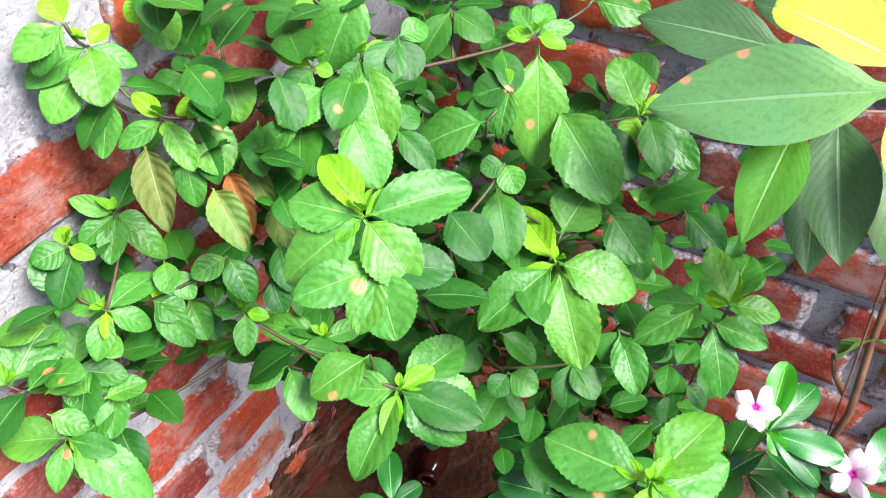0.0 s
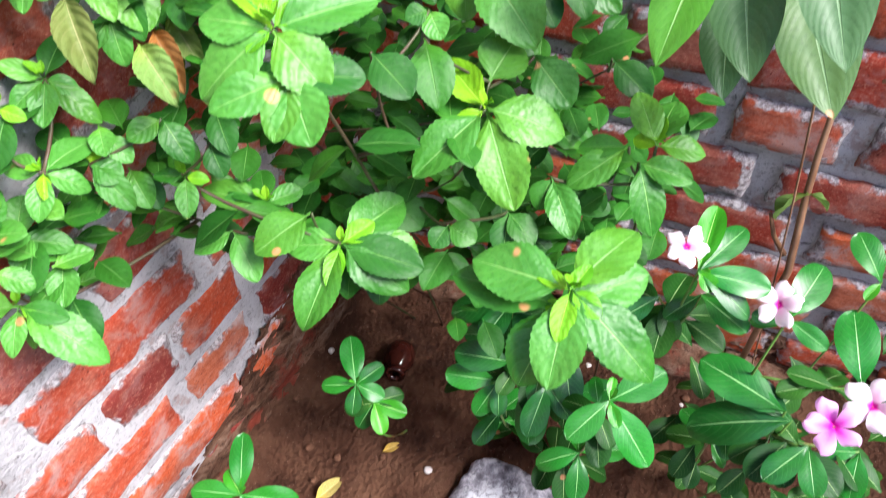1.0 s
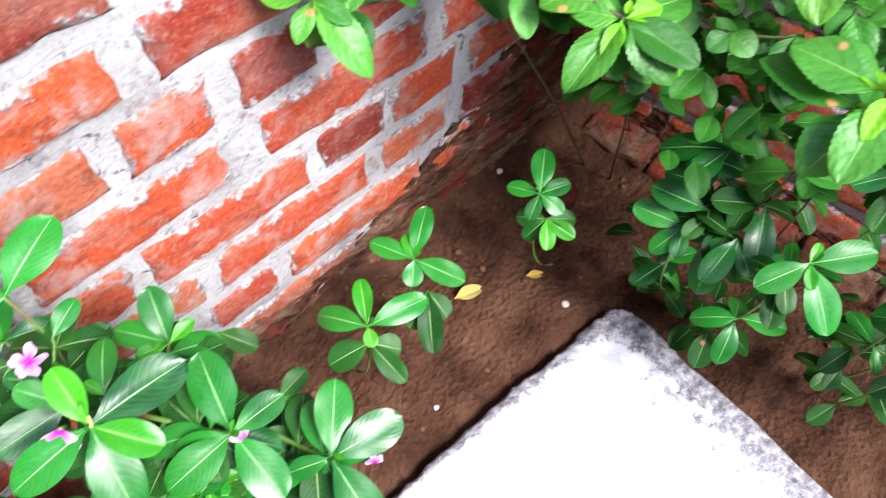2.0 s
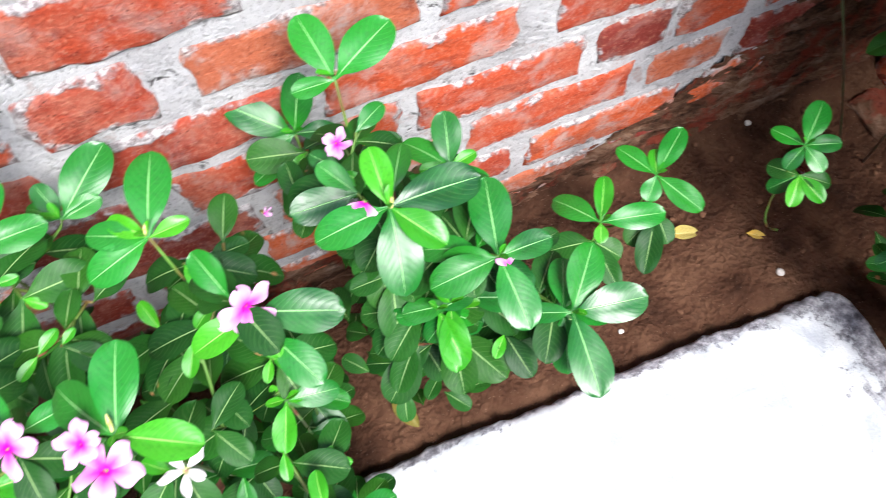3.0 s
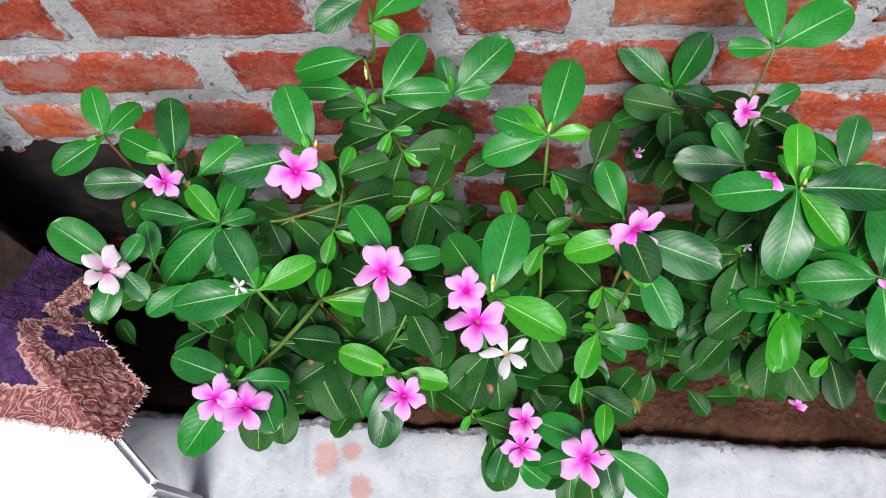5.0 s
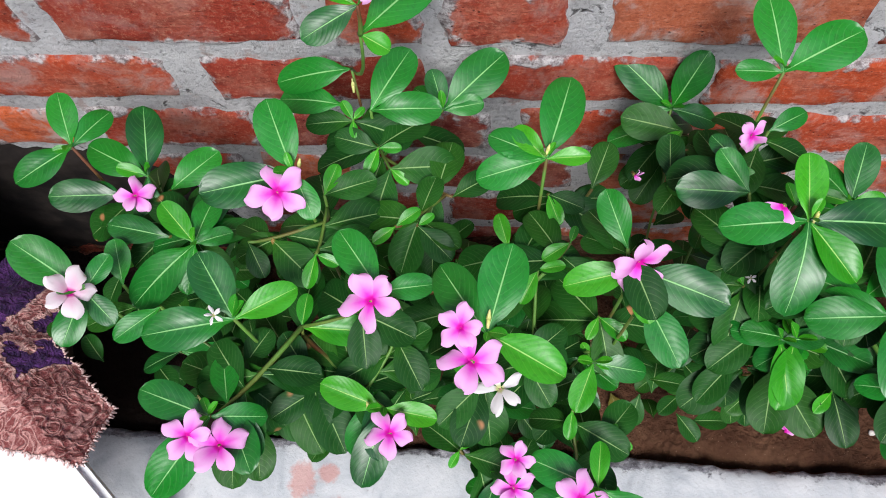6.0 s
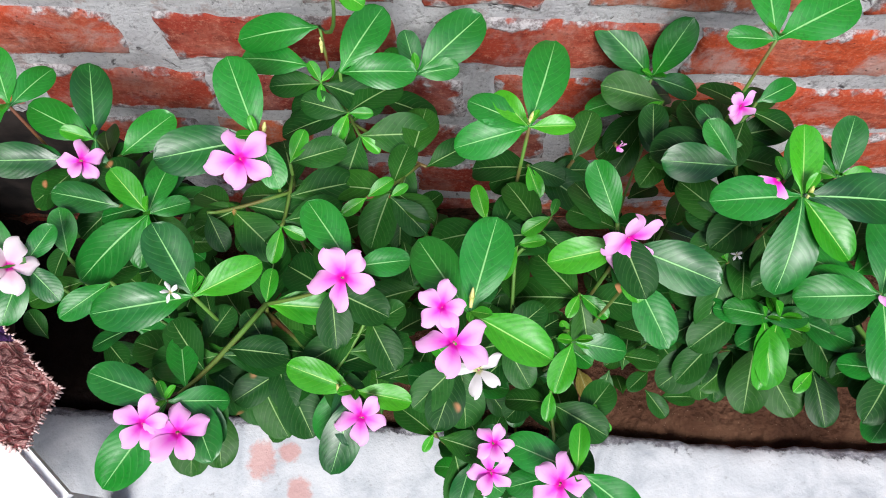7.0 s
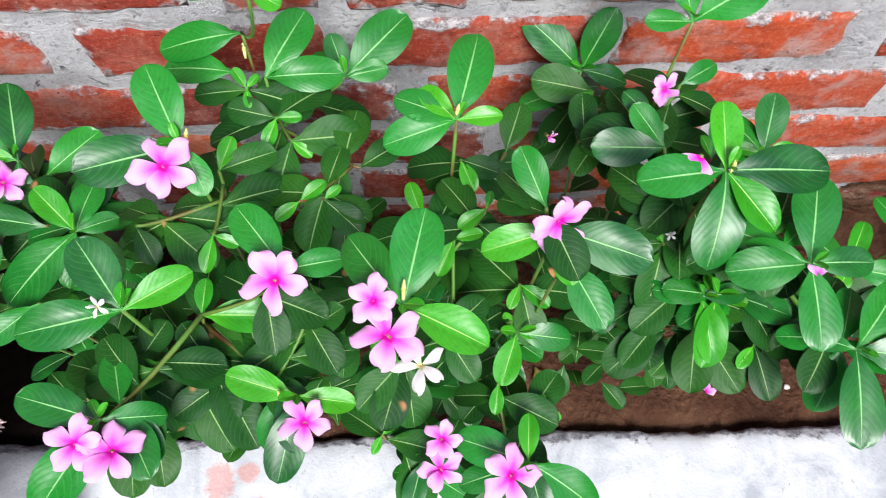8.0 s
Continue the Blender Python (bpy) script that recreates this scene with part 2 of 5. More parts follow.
def soil_material():
    n = Nodes("bare_brown_soil")
    fine = n.noise(65.0, 7.0, 0.7)
    tone = n.ramp(n.noise(12.0, 4.0), (0.3, (0.040, 0.016, 0.009)), (0.5, (0.098, 0.043, 0.024)), (0.68, (0.160, 0.078, 0.045)))
    tone = n.mix(n.smooth(fine, 0.5, 0.75, 0.0, 0.5), tone, (0.15, 0.080, 0.048))
    tone = n.mix(n.smooth(n.cells(150.0), 0.08, 0.12, 0.5, 0.0), tone, (0.36, 0.24, 0.17))
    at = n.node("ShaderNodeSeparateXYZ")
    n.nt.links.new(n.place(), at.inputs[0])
    # painted shade: the soil's colour goes black towards the bed's left end
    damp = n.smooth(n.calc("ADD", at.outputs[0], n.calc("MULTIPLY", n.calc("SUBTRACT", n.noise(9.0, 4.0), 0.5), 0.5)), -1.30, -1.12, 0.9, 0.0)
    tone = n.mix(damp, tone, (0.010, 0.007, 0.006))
    n.bump(n.calc("ADD", n.calc("MULTIPLY", n.cells(110.0), 0.8), n.calc("MULTIPLY", fine, 2.4)), 1.0, 0.010)
    return n.done(tone, 0.95, 0.15)


def mud_material():
    """Mud splashed and smeared in layers over brick and mortar."""
    n = Nodes("splashed_mud")
    flat = n.node("ShaderNodeVectorMath", operation="MULTIPLY")
    n.nt.links.new(n.place(), flat.inputs[0])
    flat.inputs[1].default_value = (0.4, 0.4, 1.5)
    layer = n.noise(24.0, 8.0, 0.7, flat.outputs[0], 0.4)
    fine = n.noise(90.0, 8.0, 0.75)
    tone = n.ramp(layer, (0.38, (0.032, 0.015, 0.009)), (0.48, (0.120, 0.058, 0.034)), (0.57, (0.23, 0.130, 0.085)), (0.67, (0.36, 0.25, 0.19)))
    tone = n.mix(n.smooth(n.noise(13.0, 5.0, 0.65), 0.48, 0.62, 0.0, 0.8), tone, (0.26, 0.045, 0.026))
    tone = n.mix(n.smooth(fine, 0.32, 0.48, 0.7, 0.0), tone, (0.030, 0.016, 0.012))
    n.bump(n.calc("ADD", n.calc("MULTIPLY", layer, 2.5), fine), 1.0, 0.012)
    return n.done(tone, 0.95, 0.12)


def concrete_material():
    n = Nodes("whitewashed_concrete")
    fine = n.noise(60.0, 7.0, 0.7)
    tone = n.ramp(n.noise(13.0, 7.0, 0.65, distort=0.6), (0.36, (0.33, 0.345, 0.385)), (0.48, (0.46, 0.475, 0.51)), (0.62, (0.56, 0.565, 0.595)))
    tone = n.mix(n.smooth(fine, 0.28, 0.42, 0.8, 0.0), tone, (0.27, 0.265, 0.275))
    spots = n.smooth(n.cells(46.0), 0.03, 0.06, 1.0, 0.0)
    tone = n.mix(n.calc("MULTIPLY", spots, n.smooth(n.noise(5.0), 0.5, 0.6)), tone, (0.22, 0.21, 0.21))
    wear = n.node("ShaderNodeAttribute", attribute_name="wear").outputs["Fac"]
    bare = n.smooth(n.calc("ADD", wear, n.calc("MULTIPLY", n.calc("SUBTRACT", n.noise(34.0, 8.0, 0.78), 0.5), 2.0)), 0.42, 0.60)
    grey = n.ramp(n.noise(70.0, 6.0, 0.7), (0.36, (0.09, 0.085, 0.10)), (0.5, (0.24, 0.235, 0.265)), (0.64, (0.48, 0.47, 0.51)))
    tone = n.mix(bare, tone, grey)
    at = n.place()
    red = None
    for cx, cy, rx, ry in ((-1.199, -0.333, 0.017, 0.023), (-1.165, -0.323, 0.013, 0.012), (-1.149, -0.370, 0.015, 0.018)):
        off = n.node("ShaderNodeVectorMath", operation="SUBTRACT")
        n.nt.links.new(at, off.inputs[0])
        off.inputs[1].default_value = (cx, cy, 0)
        fit_in = n.node("ShaderNodeVectorMath", operation="MULTIPLY")
        n.nt.links.new(off.outputs[0], fit_in.inputs[0])
        fit_in.inputs[1].default_value = (1 / rx, 1 / ry, 0)
        size = n.node("ShaderNodeVectorMath", operation="LENGTH")
        n.nt.links.new(fit_in.outputs[0], size.inputs[0])
        gap = size.outputs["Value"]
        red = gap if red is None else n.calc("MINIMUM", red, gap)
    worn = n.smooth(n.calc("ADD", red, n.calc("MULTIPLY", n.calc("SUBTRACT", n.noise(80.0, 5.0, 0.7), 0.5), 1.6)), 0.7, 1.25, 0.6, 0.0)
    tone = n.mix(worn, tone, (0.50, 0.19, 0.15))
    n.bump(n.calc("ADD", n.calc("MULTIPLY", fine, n.calc("MULTIPLY_ADD", bare, 2.0, 0.6)), n.calc("MULTIPLY", n.noise(240.0), 0.4)), 0.55, 0.003)
    return n.done(tone, 0.85, 0.3)


def plain_material(name, low, high, scale, rough, gloss=0.4, depth=0.002, metal=0.0):
    n = Nodes(name)
    grain = n.noise(scale, 5.0, 0.6)
    n.bump(grain, 0.5, depth)
    n.bsdf.inputs["Metallic"].default_value = metal
    return n.done(n.mix(n.smooth(grain, 0.3, 0.7), low, high), rough, gloss)


MUD = mud_material()
BRICK, MORTAR, SOIL, CONCRETE = brick_material(), mortar_material(), soil_material(), concrete_material()
PLASTER = plain_material("brown_plaster", (0.10, 0.075, 0.06), (0.18, 0.13, 0.10), 40.0, 0.95, 0.1, 0.004)
GROUND = plain_material("packed_earth", (0.14, 0.09, 0.06), (0.24, 0.16, 0.11), 3.0, 0.95, 0.1, 0.01)


# ---- helpers for things ----
def mesh_of(name, bm, material, smooth=True):
    me = bpy.data.meshes.new(name)
    bm.to_mesh(me)
    bm.free()
    me.materials.append(material)
    if smooth:
        me.polygons.foreach_set("use_smooth", [True] * len(me.polygons))
    return me


def part(name, bm, material, parent=None, label="", smooth=True):
    ob = new(name, mesh_of(name, bm, material, smooth))
    ob.parent = parent
    if label:
        ob["label"] = label
    return ob


def thing(name, place, label, category, group=""):
    ob = new(name)
    ob.location = place
    return tagged(ob, label, category, group)


def grid(bm, nu, nv, at):
    """A sheet of nu x nv cells whose corners are at(i, j); returns its rows of corners."""
    rows = [[bm.verts.new(at(i / nu, j / nv)) for i in range(nu + 1)] for j in range(nv + 1)]
    for a, b in zip(rows, rows[1:]):
        for i in range(nu):
            bm.faces.new((a[i], a[i + 1], b[i + 1], b[i]))
    return rows


def rough3(p, scale, seed=0.0):
    return noise.fractal(Vector(p) * scale + Vector((seed, seed * 1.7, seed * 0.6)), 1.0, 2.1, 4)


# ---- the setting ----
CORNER = 0.108            # where the cross wall's face meets the long wall
LEAN_B = 9                # degrees by which the cross wall opens outwards


def cross_wall(y):
    """x of the cross wall's face at y."""
    return CORNER - math.tan(radians(LEAN_B)) * y


EDGE_X = -0.135           # slab's side along the cross wall


def wall_sheet(name, length, height, place, label, material):
    """A wall of mortar: a rough front sheet on a solid back. x runs along it, z up, its face looks to -y."""
    bm = bmesh.new()
    nu, nv = int(length / 0.0095), int(height / 0.0095)

    def at(u, v):
        x, z = u * length, v * height - 0.12
        return x, 0.0012 - 0.0012 * rough3((x, 0, z), 11, 3) - 0.0014 * rough3((x, 0, z), 46, 8), z
    front = grid(bm, nu, nv, at)
    rim = [front[0][0], front[0][-1], front[-1][-1], front[-1][0]]
    back = [bm.verts.new((c.co.x, 0.24, c.co.z)) for c in rim]
    bm.faces.new(back)
    sides = [front[0], [r[-1] for r in front], front[-1][::-1], [r[0] for r in front][::-1]]
    for k, edge in enumerate(sides):
        bm.faces.new([*edge, back[(k + 1) % 4], back[k]])
    bmesh.ops.recalc_face_normals(bm, faces=bm.faces)
    ob = part(name, bm, material)
    ob.matrix_world = place
    return tagged(ob, label, "wall", kind="structure")


wall_a = wall_sheet("wall_north", 2.9, 1.75, pose(-2.72, 0, 0), "rough brick garden wall with thick pale smeared mortar", MORTAR)
wall_b = wall_sheet("wall_east", 2.56, 1.75, pose(CORNER, 0.0, 0, 0, 0, LEAN_B - 90), "weathered red brick cross wall with crumbling mortar joints", MORTAR)


def slab_edge(x):
    return -0.309 - 0.031 * (x + 0.15) / 1.2


def soil_height(x, y):
    h = -0.014 + 0.012 * rough3((x, y, 0), 9, 1) + 0.007 * rough3((x, y, 0), 34, 5)
    h -= 0.022 * math.exp(-abs(y - slab_edge(x)) / 0.014) * (x < EDGE_X)
    h += (0.015 + 0.05 / (1 + math.exp(-(x + 0.45) / 0.07))) * math.exp(-abs(y) / 0.022) + 0.03 * math.exp(-abs(cross_wall(y) - x) / 0.05)
    return h


def soil_sheet():
    bm = bmesh.new()
    grid(bm, 280, 34, lambda u, v: (x := -2.75 + u * (CORNER + 2.83), y := -0.345 + v * 0.35, soil_height(x, y)))
    grid(bm, 34, 190, lambda u, v: (x := EDGE_X - 0.05 + u * (cross_wall(y := -2.345 + v * 2.0) - EDGE_X + 0.07), y, soil_height(x, y)))
    bmesh.ops.remove_doubles(bm, verts=bm.verts, dist=0.0004)
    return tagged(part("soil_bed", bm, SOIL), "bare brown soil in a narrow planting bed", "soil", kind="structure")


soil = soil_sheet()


def slab_sheet():
    """The paved floor: a thick slab whose rim along the planting bed is chipped and worn."""
    bm = bmesh.new()
    nu, nv = 190, 46

    def at(u, v):
        x = EDGE_X - 0.005 - 2.6 * u ** 1.15
        y0 = slab_edge(x) + 0.006 * rough3((x, 0, 0), 16, 2) + 0.004 * rough3((x, 0, 0), 60, 4)
        y = y0 - 2.2 * v ** 1.6
        if u < 0.4:
            x += (0.006 * rough3((0, y, 0), 18, 6) - 0.015 * max(0, -0.3 - y)) * (1 - u / 0.4) - 0.022 * math.exp(-(y0 - y) / 0.02) * (1 - u / 0.4) ** 8
        near = min(abs(y - y0), abs(x - EDGE_X) + 0.002)
        z = 0.002 * rough3((x, y, 0), 14, 9) - 0.012 * math.exp(-near / 0.007) * (0.7 + 0.8 * rough3((x, y, 0), 50, 1))
        return x, y, z
    rows = grid(bm, nu, nv, at)
    for line in (rows[0], [r[0] for r in rows]):
        low = [bm.verts.new((c.co.x, c.co.y, -0.12)) for c in line]
        for i in range(len(line) - 1):
            bm.faces.new((line[i], line[i + 1], low[i + 1], low[i]))
    bmesh.ops.recalc_face_normals(bm, faces=bm.faces)
    ob = part("pavement", bm, CONCRETE)
    wear = ob.data.attributes.new("wear", "FLOAT", "POINT")
    for v in ob.data.vertices:
        gap = min((2.2 + 2.4 * min(1.0, max(0.0, -0.3 - v.co.x) / 0.3)) * (slab_edge(v.co.x) - v.co.y), 0.85 * (EDGE_X - 0.01 - v.co.x))
        wear.data[v.index].value = math.exp(-max(0, gap) / 0.05) if v.co.z > -0.06 else 1.0
    return tagged(ob, "whitewashed concrete slab with a chipped grey edge", "pavement", kind="structure")


slab = slab_sheet()

# two unseen walls, added to cut the sky light from west and south
wall_sheet("wall_west", 2.5, 2.5, pose(-1.712, -2.505, 0, 0, 0, 90), "unseen brown plastered side wall added to block western light", PLASTER)
wall_sheet("wall_south", 2.9, 1.62, pose(0.66, -2.51, 0, 0, 0, 180), "unseen brown plastered wall added to cut light from the south", PLASTER)


def shade_pier():
    """An unseen stub of wall, added to keep light off the bed's end."""
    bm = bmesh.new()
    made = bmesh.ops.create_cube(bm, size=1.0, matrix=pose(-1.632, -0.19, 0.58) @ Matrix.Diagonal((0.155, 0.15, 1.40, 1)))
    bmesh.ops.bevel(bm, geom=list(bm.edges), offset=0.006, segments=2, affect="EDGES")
    return tagged(part("added_shade_stub", bm, PLASTER, smooth=False), "unseen plastered stub of wall added to shade the bed end", "wall", kind="structure")


shade_pier()


def mud_sheet(name, length, place, climb):
    """Splashed mud along a wall's foot: thick below, thinning out upwards so that the bricks come through."""
    bm = bmesh.new()
    nu, nv = int(length / 0.006), 44

    def at(u, v):
        x = u * length
        top = climb(x) * (1 + 0.35 * rough3((x, 0, 0), 8, 4))
        z = -0.03 + v * (top + 0.03)
        y = -0.0135 + 0.0125 * v ** 1.5 - 0.0085 * rough3((x * 0.5, 0, z * 1.3), 30, 6) - 0.0065 * rough3((x * 0.6, 0, z * 1.6), 75, 9)
        return x, y, z
    grid(bm, nu, nv, at)
    ob = part(name, bm, MUD)
    ob.matrix_world = place
    return tagged(ob, "brown mud splashed along the foot of the wall", "mud", kind="structure")


mud_sheet("mud_trim_north", 2.3, pose(CORNER - 2.3, 0, 0), lambda x: 0.055 + 0.25 / (1 + math.exp(-(x - 1.955) / 0.045)))
mud_sheet("mud_trim_east", 1.2, pose(CORNER, 0, 0, 0, 0, LEAN_B - 90), lambda x: 0.075 + 0.04 * math.exp(-x / 0.2))
# near-black that stands in for the deep shade behind the stool
SHADE_BLACK = plain_material("painted_shade_black", (0.006, 0.005, 0.005), (0.022, 0.017, 0.015), 30.0, 0.9, 0.15, 0.004)


def shade_sheet():
    """A black sheet on the foot of the long wall, behind the stool: deep shade put into colour."""
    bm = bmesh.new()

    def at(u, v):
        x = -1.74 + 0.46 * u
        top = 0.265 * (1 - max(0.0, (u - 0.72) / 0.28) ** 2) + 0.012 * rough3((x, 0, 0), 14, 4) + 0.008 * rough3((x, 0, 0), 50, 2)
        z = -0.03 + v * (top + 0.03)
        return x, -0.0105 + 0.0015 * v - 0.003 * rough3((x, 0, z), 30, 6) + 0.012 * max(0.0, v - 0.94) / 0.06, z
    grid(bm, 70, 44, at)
    return tagged(part("shade_trim", bm, SHADE_BLACK), "black sheet standing in for deep shade along the wall foot", "damp", kind="structure")


shade_sheet()
bm = bmesh.new()
grid(bm, 8, 8, lambda u, v: ((u - 0.5) * 300, (v - 0.5) * 300, -0.13))
tagged(part("ground", bm, GROUND), "packed earth reaching to the horizon", "ground", kind="structure")


# ---- leaves, flowers and stems ----
def leaf_mesh(name, material, half, blade, teeth=0, droop=0.18, fold=0.10, wave=0.02, seed=0, n=12, m=6, bulge=0.05, stalk=0.07):
    """A unit leaf along +x with its upper side to +z. half: half the width; blade(s): the outline's share of it at s."""
    rnd = random.Random(seed)
    bend, twist, ph = droop * rnd.uniform(0.6, 1.4), rnd.uniform(-0.12, 0.12), rnd.uniform(0, 6)
    bm = bmesh.new()
    layer = bm.loops.layers.uv.new("UVMap")
    rows = []
    for j in range(n + 1):
        t = 0.35 * j / n + 0.65 * math.sin(math.pi / 2 * j / n)
        s = max(0.0, (t - stalk) / (1 - stalk))
        w = max(0.014 if stalk < 0.1 else 0.02, half * blade(s))
        if j == n:
            w = 0.004
        row = []
        for i in range(m + 1):
            v = 2 * i / m - 1
            ww = w
            if teeth and 0 < j < n and abs(v) == 1:
                ww *= 1.0 + 0.028 * (1 if j % 2 else -1)
            z = -bend * t * t + (0.8 + 4 * bulge) * fold * abs(v) * w * 2 + bulge * w * math.sin(math.pi * abs(v)) + twist * v * w + wave * math.sin(9 * t + ph + 2 * v) * abs(v)
            row.append((bm.verts.new((t, v * ww, z)), t, 0.5 + 0.5 * v))
        rows.append(row)
    for a, b in zip(rows, rows[1:]):
        for i in range(m):
            f = bm.faces.new((a[i][0], b[i][0], b[i + 1][0], a[i + 1][0]))
            for loop, (_, u, v) in zip(f.loops, (a[i], b[i], b[i + 1], a[i + 1])):
                loop[layer].uv = (u, v)
    return mesh_of(name, bm, material)


def oval(s):
    s = min(1.0, s)
    return math.sin(math.pi / 2 * s / 0.58) ** 0.78 if s < 0.58 else math.sqrt(max(0.0, 1 - ((s - 0.58) / 0.42) ** 2.1))


def ovate(s):
    s = min(1.0, s)
    return math.sin(math.pi / 2 * s / 0.46) ** 0.7 if s < 0.46 else max(0.0, 1 - ((s - 0.46) / 0.54) ** 2.0) ** 0.66


def lance(s):
    return max(0.0, math.sin(math.pi * min(1, s) ** 0.9)) ** 0.8


LEAVES = {
    "vinca": [leaf_mesh("periwinkle_leaf", VINCA, 0.255, oval, droop=d, fold=f, seed=k) for k, (d, f) in enumerate(((0.12, 0.03), (0.20, 0.05), (0.28, 0.03), (0.06, 0.07)))],
    "vinca_young": [leaf_mesh("young_periwinkle_leaf", VINCA_YOUNG, 0.235, oval, droop=d, fold=0.18, seed=k + 9) for k, d in enumerate((0.08, 0.16))],
    "vinca_old": [leaf_mesh("old_periwinkle_leaf", VINCA_OLD, 0.29, oval, droop=d, fold=0.1, seed=k + 70) for k, d in enumerate((0.10, 0.22))],
    "basil_old": [leaf_mesh("old_basil_leaf", BASIL_OLD, 0.31, ovate, teeth=1, droop=d, fold=0.08, seed=k + 80, n=32, bulge=0.07, stalk=0.10) for k, d in enumerate((0.12, 0.24))],
    "basil": [leaf_mesh("basil_leaf", BASIL, 0.325, ovate, teeth=1, droop=d, fold=f, wave=0.03, seed=k + 20, n=32, bulge=0.07, stalk=0.10) for k, (d, f) in enumerate(((0.12, 0.06), (0.22, 0.12), (0.30, 0.05), (0.06, 0.10)))],
    "basil_young": [leaf_mesh("young_basil_leaf", BASIL_YOUNG, 0.30, ovate, teeth=1, droop=d, fold=0.16, wave=0.03, seed=k + 30, n=32, bulge=0.07, stalk=0.10) for k, d in enumerate((0.10, 0.20))],
    "big_pale": [leaf_mesh("hanging_leaf", BIG_LEAF, 0.225, lance, droop=0.1, fold=0.10, wave=0.012, seed=40, n=14, bulge=0.05)],
    "big": [leaf_mesh("shaded_hanging_leaf", SHADE_LEAF, 0.235, lance, droop=d, fold=0.10, wave=0.012, seed=k + 40, n=12, bulge=0.05) for k, d in enumerate((0.10, 0.18))],
    "big_young": [leaf_mesh("fresh_hanging_leaf", HANGING_YOUNG, 0.23, lance, droop=0.12, fold=0.08, wave=0.012, seed=44, n=14, bulge=0.05)],
    "withered": [leaf_mesh("withered_leaf", WITHERED, 0.22, ovate, teeth=1, droop=0.3, fold=0.5, wave=0.06, seed=50, n=24, bulge=0.1)],
    "brown": [leaf_mesh("brown_leaf", BROWN, 0.22, ovate, teeth=1, droop=0.3, fold=0.7, wave=0.07, seed=52, n=24, bulge=0.1)],
    "fallen": [leaf_mesh("fallen_leaf", FALLEN, 0.24, ovate, droop=0.2, fold=0.35, wave=0.04, seed=53)],
    "dull": [leaf_mesh("dull_leaf", DULL, 0.24, ovate, droop=0.2, fold=0.35, wave=0.04, seed=54)],
    "yellow": [leaf_mesh("yellow_leaf", YELLOW, 0.24, ovate, droop=0.15, fold=0.2, wave=0.03, seed=51)],
}
dice = random.Random(4)


def way(az, el):
    a, e = radians(az), radians(el)
    return Vector((math.cos(a) * math.cos(e), math.sin(a) * math.cos(e), math.sin(e)))


def leaf_at(owner, base, az, el, length, wide=1.0, kind="vinca", roll=None, name="leaf"):
    """One leaf of the plant, from its base along the compass way az (degrees from +x) and up by el."""
    x = way(az, el)
    y = Vector((0, 0, 1)).cross(x)
    y = y.normalized() if y.length > 0.05 else Vector((-math.sin(radians(az)), math.cos(radians(az)), 0))
    z = x.cross(y)
    turn = Matrix((x, y, z)).transposed().to_4x4() @ pose(0, 0, 0, dice.uniform(-14, 14) if roll is None else roll)
    ob = new(name, dice.choice(LEAVES[kind]))
    ob.parent = owner
    ob.matrix_basis = Matrix.Translation(Vector(base) - owner.location) @ turn @ Matrix.Diagonal((length, length * wide, length, 1))
    return ob


def tube(bm, points, r0, r1, sides=6):
    """A tapering stem through the points."""
    rings = []
    for k, p in enumerate(points):
        p = Vector(p)
        d = (Vector(points[min(k + 1, len(points) - 1)]) - Vector(points[max(k - 1, 0)])).normalized()
        a = d.orthogonal().normalized()
        b = d.cross(a)
        r = r0 + (r1 - r0) * k / (len(points) - 1)
        rings.append([bm.verts.new(p + r * (math.cos(t) * a + math.sin(t) * b)) for t in (2 * math.pi * i / sides for i in range(sides))])
    for one, two in zip(rings, rings[1:]):
        for i in range(sides):
            bm.faces.new((one[i], one[(i + 1) % sides], two[(i + 1) % sides], two[i]))
    bm.faces.new(rings[-1])
    bm.faces.new(rings[0][::-1])


def bow(a, b, rise=0.3, lean=0.8, n=8):
    """Points of a stem that creeps away from a and turns up to b."""
    a, b = Vector(a), Vector(b)
    h = Vector((a.x + (b.x - a.x) * lean, a.y + (b.y - a.y) * lean, a.z + (b.z - a.z) * rise))
    return [a * (1 - t) ** 2 + h * 2 * t * (1 - t) + b * t * t for t in (k / n for k in range(n + 1))]


def stem(owner, points, r0=0.0026, r1=0.0014, material=None, name="stem"):
    bm = bmesh.new()
    tube(bm, [Vector(p) - owner.location for p in points], r0, r1)
    return part(name, bm, material or STEM, owner)


BRANCHES = {}


